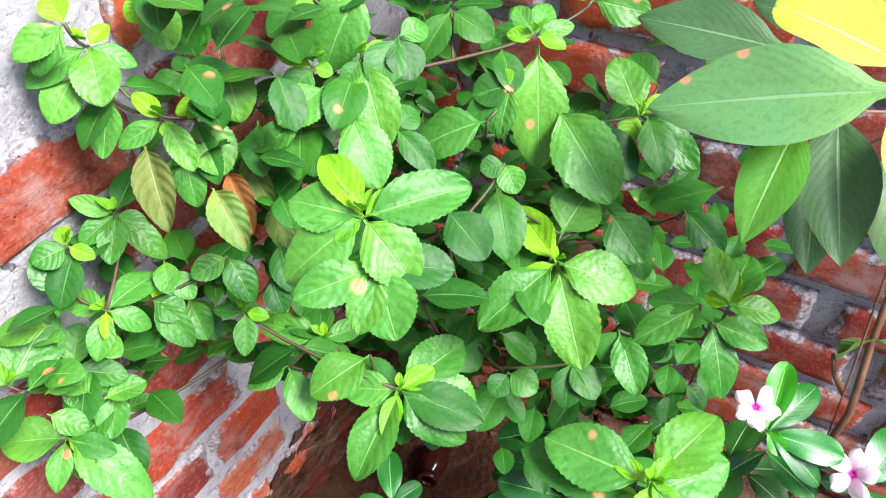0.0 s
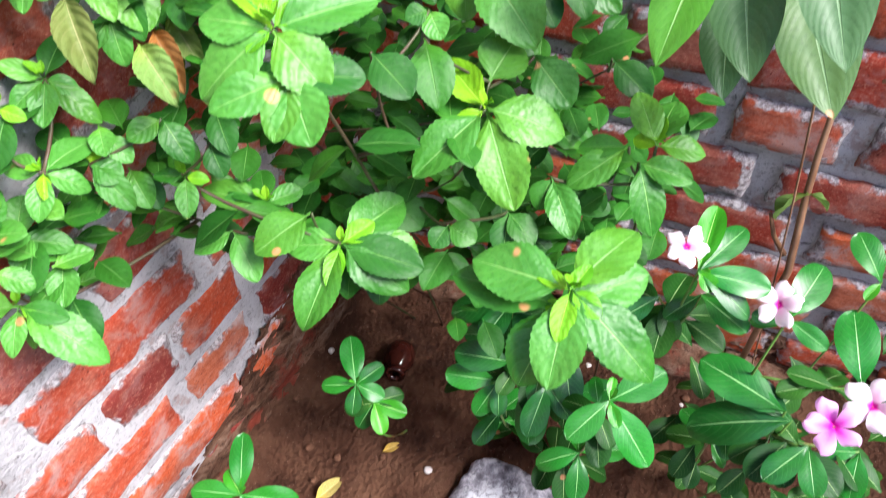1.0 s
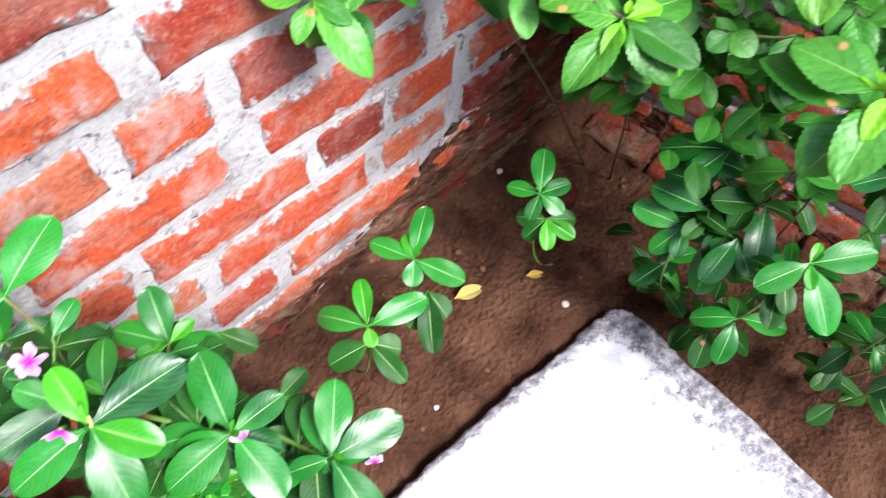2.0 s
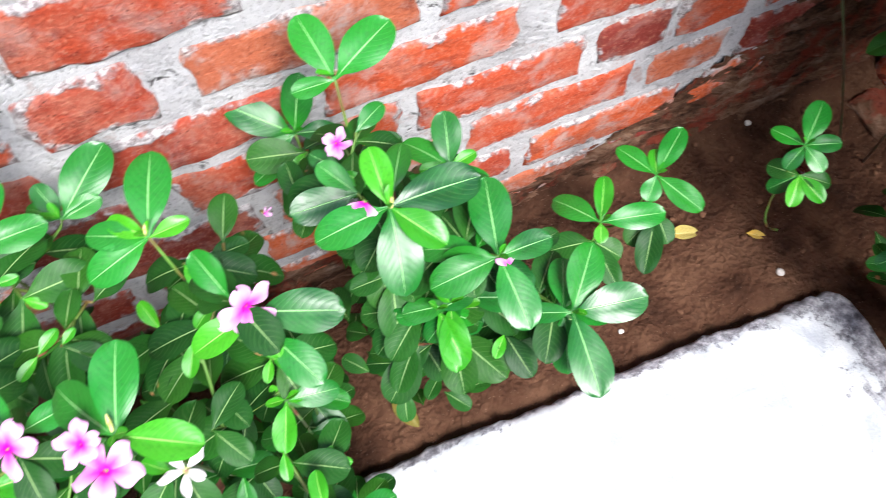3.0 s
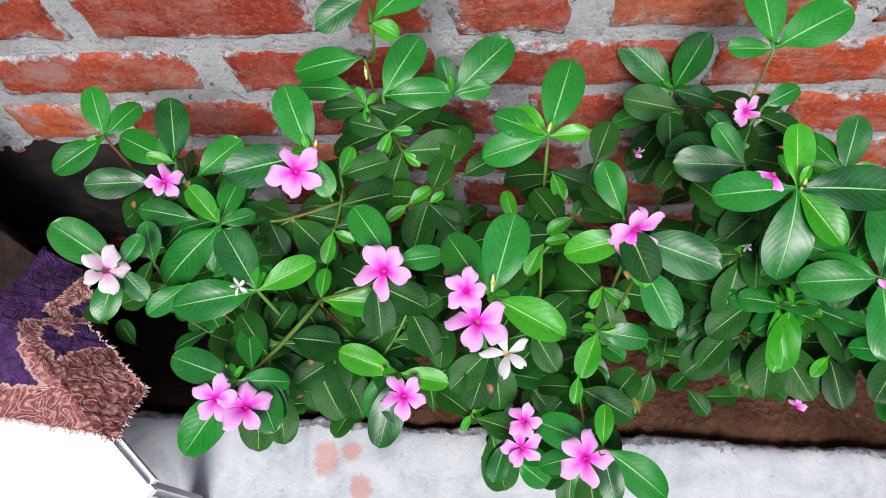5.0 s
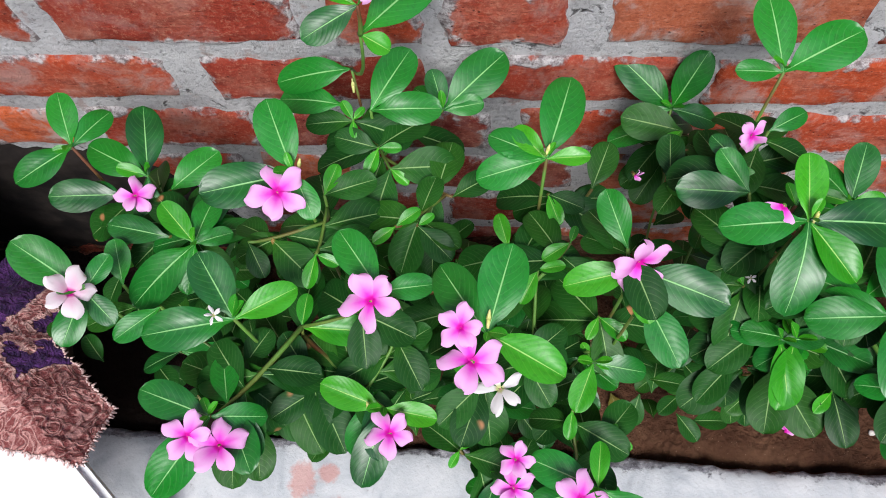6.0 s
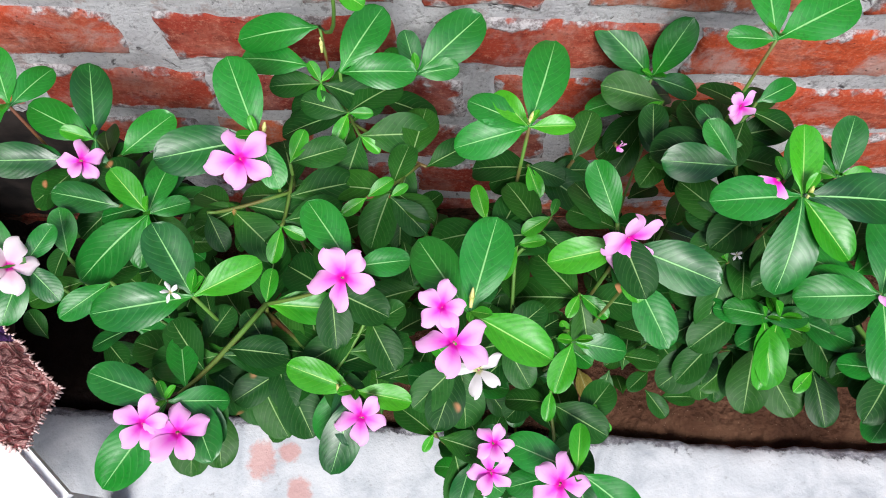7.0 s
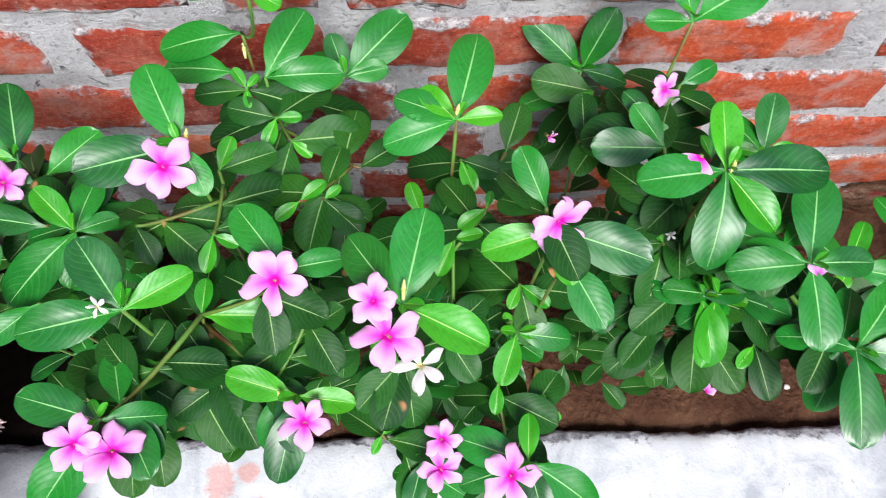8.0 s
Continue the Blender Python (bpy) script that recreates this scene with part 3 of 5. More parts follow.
def sprig(owner, tip, leaves, kind="vinca", heart=3, fill=3, size=0.052):
    """A shoot: a stem from the root, or from the nearest older stem, to tip; the leaves of its rosette as (az, el, mm,
    width, roll, and young or old where they are so); small young leaves in its heart; and pairs of older leaves further down the stem."""
    tip = Vector(tip)
    older = BRANCHES.setdefault(owner.name, [])
    reach = {"vinca": 0.10, "basil": 0.20, "big": 0.45}[kind]
    near = [p for p in older if p.z < tip.z - 0.01 and (p - tip).length < reach]
    near = near or ([p for p in older if p.z < tip.z] if kind == "basil" else [])
    grown = sum(1 for o in owner.children if o.name.startswith("stem"))
    if not near or (heart and grown < (4 if kind == "vinca" else 1)):
        start = owner.location + Vector((dice.uniform(-0.02, 0.02), dice.uniform(-0.02, 0.01), 0))
        line = bow(start, tip, 0.12, 0.92) if kind == "vinca" else bow(start, tip, 0.6, 0.5)
    else:
        start = min(near, key=lambda p: (p - tip).length)
        line = bow(start, tip, 0.2, 0.85, 5) if kind != "big" else bow(start, tip, 0.75, 0.4, 5)
    older.extend(line[len(line) // 4:])
    thick = {"vinca": 0.0022, "basil": 0.0018, "big": 0.0015}[kind] * (1 if heart else 0.7)
    stem(owner, line, thick, 0.0013, {"vinca": STEM, "basil": BASIL_STEM, "big": DRY}[kind])
    for az, el, mm, wide, roll, *state in leaves:
        young = mm < (30 if kind == "vinca" else 23) and kind != "big"
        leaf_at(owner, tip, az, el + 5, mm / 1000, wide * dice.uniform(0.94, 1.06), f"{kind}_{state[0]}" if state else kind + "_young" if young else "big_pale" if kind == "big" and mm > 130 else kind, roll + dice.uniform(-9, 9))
    for k in range(heart):
        leaf_at(owner, tip + Vector((0, 0, 0.004)), dice.uniform(0, 360), dice.uniform(40, 72), dice.uniform(0.011, 0.019) * (1 if kind == "vinca" else 0.8), 0.9, kind + "_young")
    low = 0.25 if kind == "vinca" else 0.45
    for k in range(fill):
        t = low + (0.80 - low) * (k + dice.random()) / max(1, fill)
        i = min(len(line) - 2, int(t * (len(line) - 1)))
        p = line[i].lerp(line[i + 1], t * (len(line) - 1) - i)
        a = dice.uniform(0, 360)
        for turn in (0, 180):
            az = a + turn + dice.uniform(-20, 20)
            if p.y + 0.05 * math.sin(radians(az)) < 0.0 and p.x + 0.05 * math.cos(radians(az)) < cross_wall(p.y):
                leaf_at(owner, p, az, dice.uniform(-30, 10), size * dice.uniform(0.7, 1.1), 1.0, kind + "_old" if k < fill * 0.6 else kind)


def petal_mesh(name, material, narrow=1.0):
    bm = bmesh.new()
    layer = bm.loops.layers.uv.new("UVMap")
    rows = []
    for j in range(11):
        t = math.sin(math.pi / 2 * j / 10)
        w = narrow * (0.07 + 0.33 * math.sin(math.pi / 2 * min(1.0, t / 0.76)) ** 1.3)
        if t > 0.68:
            w *= math.sqrt(max(0.0, 1 - ((t - 0.68) / 0.325) ** 2.3))
        row = []
        for i in range(7):
            v = i / 3 - 1
            x = t * (1 - 0.05 * v * v * t) + 0.10 * v * t * t
            row.append((bm.verts.new((x, v * w, 0.14 * math.sin(2.6 * t) - 0.16 * v * v * t * t + 0.10 * v * t + 0.03 * math.sin(7 * v + 5 * t) * t)), t, 0.5 + v / 2))
        rows.append(row)
    for a, b in zip(rows, rows[1:]):
        for i in range(6):
            f = bm.faces.new((a[i][0], b[i][0], b[i + 1][0], a[i + 1][0]))
            for loop, (_, u, v) in zip(f.loops, (a[i], b[i], b[i + 1], a[i + 1])):
                loop[layer].uv = (u, v)
    return mesh_of(name, bm, material)


PETALS = {"pink": petal_mesh("pink_petal", PETAL_PINK, 0.9), "white": petal_mesh("white_petal", PETAL_WHITE, 0.92), "pale": petal_mesh("bleached_petal", PETAL_PALE, 0.55)}
bm = bmesh.new()
bmesh.ops.create_uvsphere(bm, u_segments=8, v_segments=5, radius=1.0)
EYE_MESH = mesh_of("flower_eye", bm, plain_material("flower_eye", (0.50, 0.01, 0.22), (0.62, 0.20, 0.24), 900.0, 0.5))
FLOWER_LABEL = {"pink": "five-petalled pink flower with a magenta heart", "white": "pale pink flower with a deep pink heart", "pale": "fading white flower with narrow petals"}


def flower(owner, place, az, el, radius, hue="pink", spin=0.0, count=5, cup=8.0):
    """A flower whose face looks along az, el: petals round an eye, on a slender tube."""
    z = way(az, el)
    x = z.orthogonal().normalized()
    x = (Matrix.Rotation(radians(spin), 3, z) @ x)
    turn = Matrix((x, z.cross(x), z)).transposed().to_4x4()
    bm = bmesh.new()
    tube(bm, [Vector((0, 0, -0.55 * radius)), Vector((0, 0, -0.2 * radius)), Vector((0, 0, 0.02 * radius))], 0.0012, 0.0018)
    head = part("flower", bm, STEM, owner, FLOWER_LABEL[hue])
    head.matrix_basis = Matrix.Translation(Vector(place) - owner.location) @ turn
    for k in range(count):
        p = new("petal", PETALS[hue])
        p.parent = head
        p.matrix_basis = pose(0, 0, 0, 0, 0, 360 / 5 * k + dice.uniform(-7, 7)) @ pose(0, 0, 0, dice.uniform(-24, 24), -cup + dice.uniform(-24, 24)) @ Matrix.Scale(radius * dice.uniform(0.96, 1.12), 4)
    e = new("eye", EYE_MESH)
    e.parent = head
    e.matrix_basis = Matrix.Scale(0.04 * radius, 4)
    return head


BUD = plain_material("flower_bud", (0.42, 0.48, 0.10), (0.62, 0.60, 0.24), 200.0, 0.5)


def bud(owner, base, tip):
    """A slim closed bud."""
    a, b = Vector(base) - owner.location, Vector(tip) - owner.location
    bm = bmesh.new()
    tube(bm, [a, a.lerp(b, 0.5)], 0.0010, 0.0014)
    tube(bm, [a.lerp(b, 0.5), a.lerp(b, 0.7), a.lerp(b, 0.88), b], 0.0018, 0.0004)
    part("bud", bm, BUD, owner, "slim pale yellow flower bud")


def plant(name, x, y, label, category="plant", group=""):
    return thing(name, (x, y, soil_height(x, y) - 0.004), label, category, group)


v1 = plant("periwinkle_plant", -1.30, -0.11, "bushy periwinkle with dark glossy leaves beside the cloth-covered stool", "plant", "periwinkles in the bed")
sprig(v1, (-1.326, -0.119, 0.458), [(109, 23, 50, 1, 12), (55, 4, 45, 1, 25), (-136, 1, 54, 1, -26), (-156, 10, 16, 1, -24)], "vinca", 2, 6)
sprig(v1, (-1.294, -0.143, 0.418), [(-167, 13, 61, 1, -19), (175, 18, 31, 1, -14)], "vinca", 0, 2)
sprig(v1, (-1.261, -0.138, 0.443), [(96, 19, 63, 1, 14), (162, 20, 59, 1, -11), (174, 18, 27, 1, -15), (-84, -19, 50, 1, -13)], "vinca", 2, 6)
sprig(v1, (-1.250, -0.140, 0.420), [(46, 2, 56, 1, 22)], "vinca", 0, 2)
sprig(v1, (-1.272, -0.258, 0.477), [(151, 21, 64, 1, -1), (63, 2, 33, 1, 21), (-42, -21, 34, 1, -3), (-102, -8, 44, 1, -20)], "vinca", 2, 6)
sprig(v1, (-1.219, -0.263, 0.458), [(-135, 3, 41, 1, -18)], "vinca", 0, 2)
sprig(v1, (-1.202, -0.208, 0.457), [(134, 19, 43, 1, -0, "young"), (-131, -2, 67, 1, -19), (-93, -14, 41, 1, -14), (76, 11, 43, 1, 16), (24, -7, 31, 1, 18)], "vinca", 2, 6)
sprig(v1, (-1.260, -0.240, 0.444), [(105, 16, 39, 1, 13)], "vinca", 0, 2)
sprig(v1, (-1.233, -0.194, 0.439), [(176, 16, 50, 1, -13)], "vinca", 0, 2)
flower(v1, (-1.277, -0.264, 0.487), -31, 63, 0.0189, "white", 38)
flower(v1, (-1.266, -0.160, 0.447), -45, 62, 0.0163, "pink", 57)

v2 = plant("periwinkle_plant", -1.13, -0.16, "periwinkle bush with several pink flowers leaning over the slab", "plant", "periwinkles in the bed")
sprig(v2, (-1.141, -0.289, 0.510), [(-163, 8, 62, 1, -14), (123, 15, 54, 1, 4), (31, -4, 48, 1, 15, "young")], "vinca", 2, 6)
sprig(v2, (-1.105, -0.278, 0.463), [(-1, -9, 53, 1, 10, "young"), (85, 10, 26, 1, 9)], "vinca", 0, 2)
sprig(v2, (-1.040, -0.269, 0.518), [(127, 13, 52, 1, -4), (9, -3, 38, 1, 13)], "vinca", 0, 2)
sprig(v2, (-1.104, -0.191, 0.542), [(115, 20, 58, 1, 1), (-161, 3, 66, 1, -20), (-62, -20, 35, 1, 0)], "vinca", 2, 6)
sprig(v2, (-1.095, -0.176, 0.483), [(20, -1, 43, 1, 18, "old"), (68, 13, 27, 1, 13)], "vinca", 0, 2)
sprig(v2, (-1.153, -0.353, 0.493), [(163, 13, 51, 1, -3), (4, -12, 37, 1, 7), (-119, 0, 61, 1, -14), (116, 11, 14, 1, 8)], "vinca", 2, 6)
sprig(v2, (-1.140, -0.343, 0.433), [(-77, -9, 44, 1, -8, "old")], "vinca", 0, 2)
sprig(v2, (-1.039, -0.337, 0.462), [(163, 6, 49, 1, -6, "young"), (-9, -6, 39, 1, 7, "young"), (-101, -6, 55, 1, -6)], "vinca", 2, 6)
sprig(v2, (-1.158, -0.335, 0.443), [(54, -1, 40, 1, 13, "old"), (169, 12, 32, 1, -5, "old")], "vinca", 0, 2)
sprig(v2, (-1.094, -0.319, 0.438), [(-61, -11, 52, 1, -3, "old"), (-143, 1, 39, 1, -11, "old")], "vinca", 0, 2)
sprig(v2, (-1.149, -0.307, 0.451), [(60, 2, 35, 1, 14, "old"), (159, 13, 30, 1, -4, "old")], "vinca", 0, 2)
sprig(v2, (-1.101, -0.308, 0.445), [(127, 12, 36, 1, 1, "old")], "vinca", 0, 2)
sprig(v2, (-1.033, -0.286, 0.466), [(-60, -11, 42, 1, 2, "old"), (102, 11, 26, 1, 2)], "vinca", 0, 2)
sprig(v2, (-1.097, -0.225, 0.479), [(-101, -13, 27, 1, -10), (-22, -13, 19, 1, 10)], "vinca", 0, 2)
sprig(v2, (-1.151, -0.216, 0.479), [(-60, -18, 30, 1, -2, "old")], "vinca", 0, 2)
flower(v2, (-1.044, -0.279, 0.526), -66, 73, 0.0205, "pink", 3)
flower(v2, (-1.112, -0.209, 0.547), -60, 66, 0.0202, "pink", 0)
flower(v2, (-1.142, -0.373, 0.496), -25, 74, 0.0195, "pink", 46)
flower(v2, (-1.163, -0.368, 0.500), -24, 73, 0.0172, "pink", 39)
flower(v2, (-1.033, -0.355, 0.465), -56, 81, 0.0167, "pink", 6)
flower(v2, (-1.151, -0.291, 0.523), -42, 69, 0.0065, "pale", 0)
bud(v2, (-1.100, -0.190, 0.546), (-1.098, -0.185, 0.553))
bud(v2, (-1.172, -0.337, 0.451), (-1.177, -0.331, 0.459))
bud(v2, (-1.048, -0.340, 0.465), (-1.050, -0.335, 0.472))

v3 = plant("periwinkle_plant", -1.06, -0.06, "tall periwinkle with large dull green leaves against brick wall", "plant", "periwinkles in the bed")
sprig(v3, (-1.079, -0.073, 0.508), [(-168, 2, 61, 1, -24)], "vinca", 0, 1)
sprig(v3, (-1.063, -0.103, 0.493), [(5, -4, 58, 1, 21), (58, 15, 61, 1, 16)], "vinca", 0, 1)
sprig(v3, (-1.085, -0.100, 0.496), [(176, 9, 52, 1, -20)], "vinca", 0, 1)
sprig(v3, (-1.077, -0.111, 0.491), [(124, 21, 18, 1, -6), (48, 11, 14, 1, 18), (-83, -21, 15, 1, -4)], "vinca", 0, 1)
sprig(v3, (-1.056, -0.131, 0.481), [(171, 8, 37, 1, -18, "old"), (1, -5, 19, 1, 19), (-111, -16, 24, 1, -12)], "vinca", 0, 1)
sprig(v3, (-1.049, -0.134, 0.453), [(4, -3, 56, 1, 18, "old"), (-38, -15, 20, 1, 11), (-106, -16, 53, 1, -9, "old")], "vinca", 0, 1)
sprig(v3, (-1.007, -0.071, 0.448), [(109, 21, 38, 1, -5), (42, 13, 75, 1, 17), (11, 2, 36, 1, 21), (142, 15, 34, 1, -15)], "vinca", 2, 1)
sprig(v3, (-0.996, -0.161, 0.455), [(29, 7, 38, 1, 16, "old")], "vinca", 0, 1)
sprig(v3, (-1.039, -0.196, 0.470), [(36, 6, 24, 1, 15), (-141, -7, 22, 1, -15)], "vinca", 0, 1)
sprig(v3, (-1.022, -0.193, 0.466), [(-42, -13, 38, 1, 9, "old"), (35, 7, 16, 1, 15)], "vinca", 0, 1)
sprig(v3, (-1.056, -0.112, 0.595), [(48, 2, 77, 0.81, 17), (-18, -26, 23, 1.5, 16)], "vinca", 0, 0)
sprig(v3, (-1.053, -0.115, 0.626), [(-147, -11, 42, 1.08, -24), (167, 15, 30, 0.75, -20, "young"), (56, 9, 27, 1.02, 16)], "vinca", 1, 0)
flower(v3, (-1.047, -0.107, 0.649), -60, 62, 0.0205, "pink", 8)
bud(v3, (-1.076, -0.093, 0.503), (-1.077, -0.085, 0.511))

v4 = plant("periwinkle_plant", -0.95, -0.17, "dense periwinkle bush with broad leaves and large pink flowers", "plant", "periwinkles in the bed")
sprig(v4, (-0.925, -0.165, 0.523), [(71, 19, 68, 1, 3), (138, 11, 34, 1, -16, "young"), (1, 3, 32, 1, 19, "young"), (-163, -8, 53, 1, -17), (158, 5, 46, 1, -18)], "vinca", 2, 6)
sprig(v4, (-0.884, -0.157, 0.464), [(68, 18, 42, 1, 2, "old")], "vinca", 0, 2)
sprig(v4, (-0.919, -0.162, 0.464), [(-23, -4, 31, 1, 17, "old"), (-69, -15, 27, 1, 9)], "vinca", 0, 2)
sprig(v4, (-0.869, -0.259, 0.541), [(-168, -10, 49, 1, -12, "young"), (-24, 1, 61, 1, 15), (-81, -12, 36, 1, 9, "young")], "vinca", 2, 6)
sprig(v4, (-0.878, -0.252, 0.558), [(111, 12, 41, 1, -11)], "vinca", 0, 2)
sprig(v4, (-0.864, -0.276, 0.532), [(-64, -8, 48, 1, 12)], "vinca", 0, 2)
sprig(v4, (-0.966, -0.311, 0.559), [(129, 8, 54, 1, -7), (75, 11, 59, 1, 3), (-28, -5, 53, 1, 10, "young")], "vinca", 2, 6)
sprig(v4, (-0.970, -0.316, 0.455), [(-134, -6, 42, 1, -6, "old"), (140, 6, 25, 1, -7)], "vinca", 0, 2)
sprig(v4, (-0.937, -0.295, 0.446), [(-60, -7, 38, 1, 6, "old"), (41, 8, 40, 1, 6, "old")], "vinca", 0, 2)
sprig(v4, (-0.882, -0.287, 0.418), [(119, 6, 18, 1, -9), (-111, -11, 41, 1, 1, "young"), (-12, 3, 41, 1, 10), (-14, 2, 14, 1, 11)], "vinca", 2, 6)
sprig(v4, (-0.928, -0.227, 0.461), [(-116, -13, 29, 1, -4), (11, 5, 22, 1, 13)], "vinca", 0, 2)
sprig(v4, (-0.950, -0.208, 0.459), [(109, 14, 29, 1, -6)], "vinca", 0, 2)
sprig(v4, (-0.903, -0.207, 0.469), [(-150, -11, 25, 1, -11), (71, 15, 14, 1, 1)], "vinca", 0, 2)
sprig(v4, (-0.880, -0.257, 0.442), [(-117, -13, 20, 1, -1), (-40, -3, 27, 1, 12)], "vinca", 0, 2)
flower(v4, (-0.871, -0.259, 0.554), -80, 35, 0.0208, "pink", 8)
flower(v4, (-0.975, -0.330, 0.564), -87, 78, 0.0194, "pink", 61)
flower(v4, (-0.982, -0.312, 0.572), -84, 76, 0.0140, "pink", 29)
flower(v4, (-0.956, -0.323, 0.471), -96, 80, 0.0192, "pale", 64)
bud(v4, (-0.966, -0.309, 0.564), (-0.965, -0.300, 0.572))
bud(v4, (-0.926, -0.165, 0.527), (-0.923, -0.159, 0.534))

v5 = plant("periwinkle_plant", -0.90, -0.25, "low periwinkle with pink flowers leaning over the concrete edge", "plant", "periwinkles in the bed")
sprig(v5, (-0.882, -0.381, 0.414), [(-34, -1, 59, 1, 7), (85, 6, 34, 1, -2, "young"), (159, -0, 54, 1, -7), (-80, -6, 41, 1, 4)], "vinca", 2, 6)
sprig(v5, (-0.889, -0.380, 0.379), [(-166, -4, 42, 1, -5)], "vinca", 0, 2)
sprig(v5, (-0.957, -0.374, 0.397), [(-107, -6, 35, 1, -3), (123, 6, 32, 1, -2), (52, 4, 33, 1, 5)], "vinca", 2, 6)
sprig(v5, (-0.985, -0.357, 0.415), [(-118, -5, 15, 1, -6), (43, 3, 16, 1, 7)], "vinca", 0, 2)
sprig(v5, (-0.898, -0.322, 0.407), [(50, 8, 24, 1, 4), (-99, -9, 23, 1, 0)], "vinca", 0, 2)
sprig(v5, (-0.871, -0.339, 0.394), [(-26, -1, 22, 1, 9), (42, 8, 13, 1, 4)], "vinca", 0, 2)
flower(v5, (-0.897, -0.391, 0.427), -110, 82, 0.0217, "pink", 27)
flower(v5, (-0.945, -0.385, 0.430), -83, 82, 0.0157, "pink", 58)
flower(v5, (-0.943, -0.366, 0.438), -86, 81, 0.0131, "pink", 20)

v6 = plant("periwinkle_plant", -0.73, -0.14, "periwinkle bush with bright green shoot tips by the wall", "plant", "periwinkles in the bed")
sprig(v6, (-0.757, -0.224, 0.546), [(87, 16, 46, 1, 0, "young"), (-2, -0, 70, 1, 16), (-55, -13, 49, 1, 9, "young"), (-175, -2, 57, 1, -16), (-98, -16, 61, 1, -2)], "vinca", 2, 6)
sprig(v6, (-0.744, -0.190, 0.503), [(61, 15, 43, 1, 7), (105, 16, 18, 1, -5)], "vinca", 0, 2)
sprig(v6, (-0.755, -0.103, 0.545), [(101, 22, 59, 1, -5), (26, 11, 66, 1, 20), (-180, -1, 35, 1, -23)], "vinca", 2, 6)
sprig(v6, (-0.792, -0.066, 0.412), [(171, 5, 56, 1, -19, "old"), (-142, -12, 25, 1, -16)], "vinca", 0, 2)
sprig(v6, (-0.688, -0.170, 0.472), [(73, 17, 49, 1, 1), (6, 6, 26, 1, 16), (125, 11, 46, 1, -13), (164, 0, 26, 1, -17)], "vinca", 2, 6)
sprig(v6, (-0.692, -0.273, 0.502), [(77, 13, 64, 1, -2), (-2, 4, 43, 1, 12), (163, -1, 43, 1, -13), (-89, -12, 58, 1, 5), (-177, -5, 56, 1, -12)], "vinca", 2, 6)
sprig(v6, (-0.647, -0.244, 0.419), [(6, 8, 32, 1, 11, "old"), (-49, -5, 25, 1, 13)], "vinca", 0, 2)
sprig(v6, (-0.731, -0.269, 0.434), [(-106, -11, 55, 1, -1, "young"), (170, 0, 40, 1, -11), (-16, -1, 25, 1, 11), (109, 10, 18, 1, -5)], "vinca", 2, 6)
sprig(v6, (-0.648, -0.321, 0.455), [(47, 11, 60, 1, 0), (-14, 5, 61, 1, 10), (-96, -9, 68, 1, 6), (157, -3, 34, 1, -10)], "vinca", 2, 6)
sprig(v6, (-0.644, -0.275, 0.403), [(12, 8, 21, 1, 8), (-180, -7, 17, 1, -10)], "vinca", 0, 2)
sprig(v6, (-0.694, -0.300, 0.400), [(-82, -8, 43, 1, 5, "old"), (-134, -9, 23, 1, -3)], "vinca", 0, 2)
sprig(v6, (-0.769, -0.170, 0.486), [(-180, 0, 56, 1, -17), (125, 14, 40, 1, -10)], "vinca", 0, 2)
sprig(v6, (-0.768, -0.230, 0.446), [(180, 0, 34, 1, -13, "old"), (116, 12, 16, 1, -5)], "vinca", 0, 2)
sprig(v6, (-0.775, -0.243, 0.419), [(-111, -11, 30, 1, -5, "old")], "vinca", 0, 2)
sprig(v6, (-0.773, -0.145, 0.486), [(133, 8, 31, 1, -20), (-57, -12, 23, 1, 18)], "vinca", 0, 2)
sprig(v6, (-0.751, -0.121, 0.495), [(23, 18, 33, 1, 15)], "vinca", 0, 2)
sprig(v6, (-0.761, -0.133, 0.464), [(7, 12, 48, 1, 18, "old")], "vinca", 0, 2)
sprig(v6, (-0.795, -0.031, 0.396), [(159, 39, 68, 1, -28), (40, 62, 64, 1, 14), (-168, -13, 45, 1, -18), (-17, 2, 43, 1, 22)], "vinca", 2, 6)
sprig(v6, (-0.814, -0.133, 0.439), [(91, 18, 40, 1, -9, "old")], "vinca", 0, 2)
sprig(v6, (-0.742, -0.270, 0.434), [(-87, -10, 50, 1, 13, "young"), (165, -10, 36, 1, -13), (-0, 13, 32, 1, 10)], "vinca", 2, 6)
sprig(v6, (-0.733, -0.279, 0.392), [(-104, -12, 54, 1, 10, "old"), (-67, -4, 60, 1, 15, "old")], "vinca", 0, 2)
sprig(v6, (-0.767, -0.278, 0.401), [(-136, -15, 44, 1, 1, "old"), (137, -2, 27, 1, -14)], "vinca", 0, 2)
sprig(v6, (-0.768, -0.210, 0.466), [(136, 2, 52, 1, -18, "old"), (159, -6, 36, 1, -18, "old")], "vinca", 0, 2)
sprig(v6, (-0.752, -0.215, 0.475), [(-84, -13, 46, 1, 14, "old")], "vinca", 0, 2)
sprig(v6, (-0.772, -0.138, 0.456), [(-175, -13, 48, 1, -16, "old")], "vinca", 0, 2)
sprig(v6, (-0.715, -0.226, 0.446), [(-58, -3, 52, 1, 19, "old"), (-99, -15, 40, 1, 12, "old")], "vinca", 0, 2)
sprig(v6, (-0.681, -0.271, 0.387), [(-89, -9, 36, 1, 15, "old")], "vinca", 0, 2)
flower(v6, (-0.771, -0.135, 0.510), -60, 20, 0.0128, "pink", 30)
flower(v6, (-0.688, -0.282, 0.500), -115, 75, 0.0110, "pink", 6, 2)
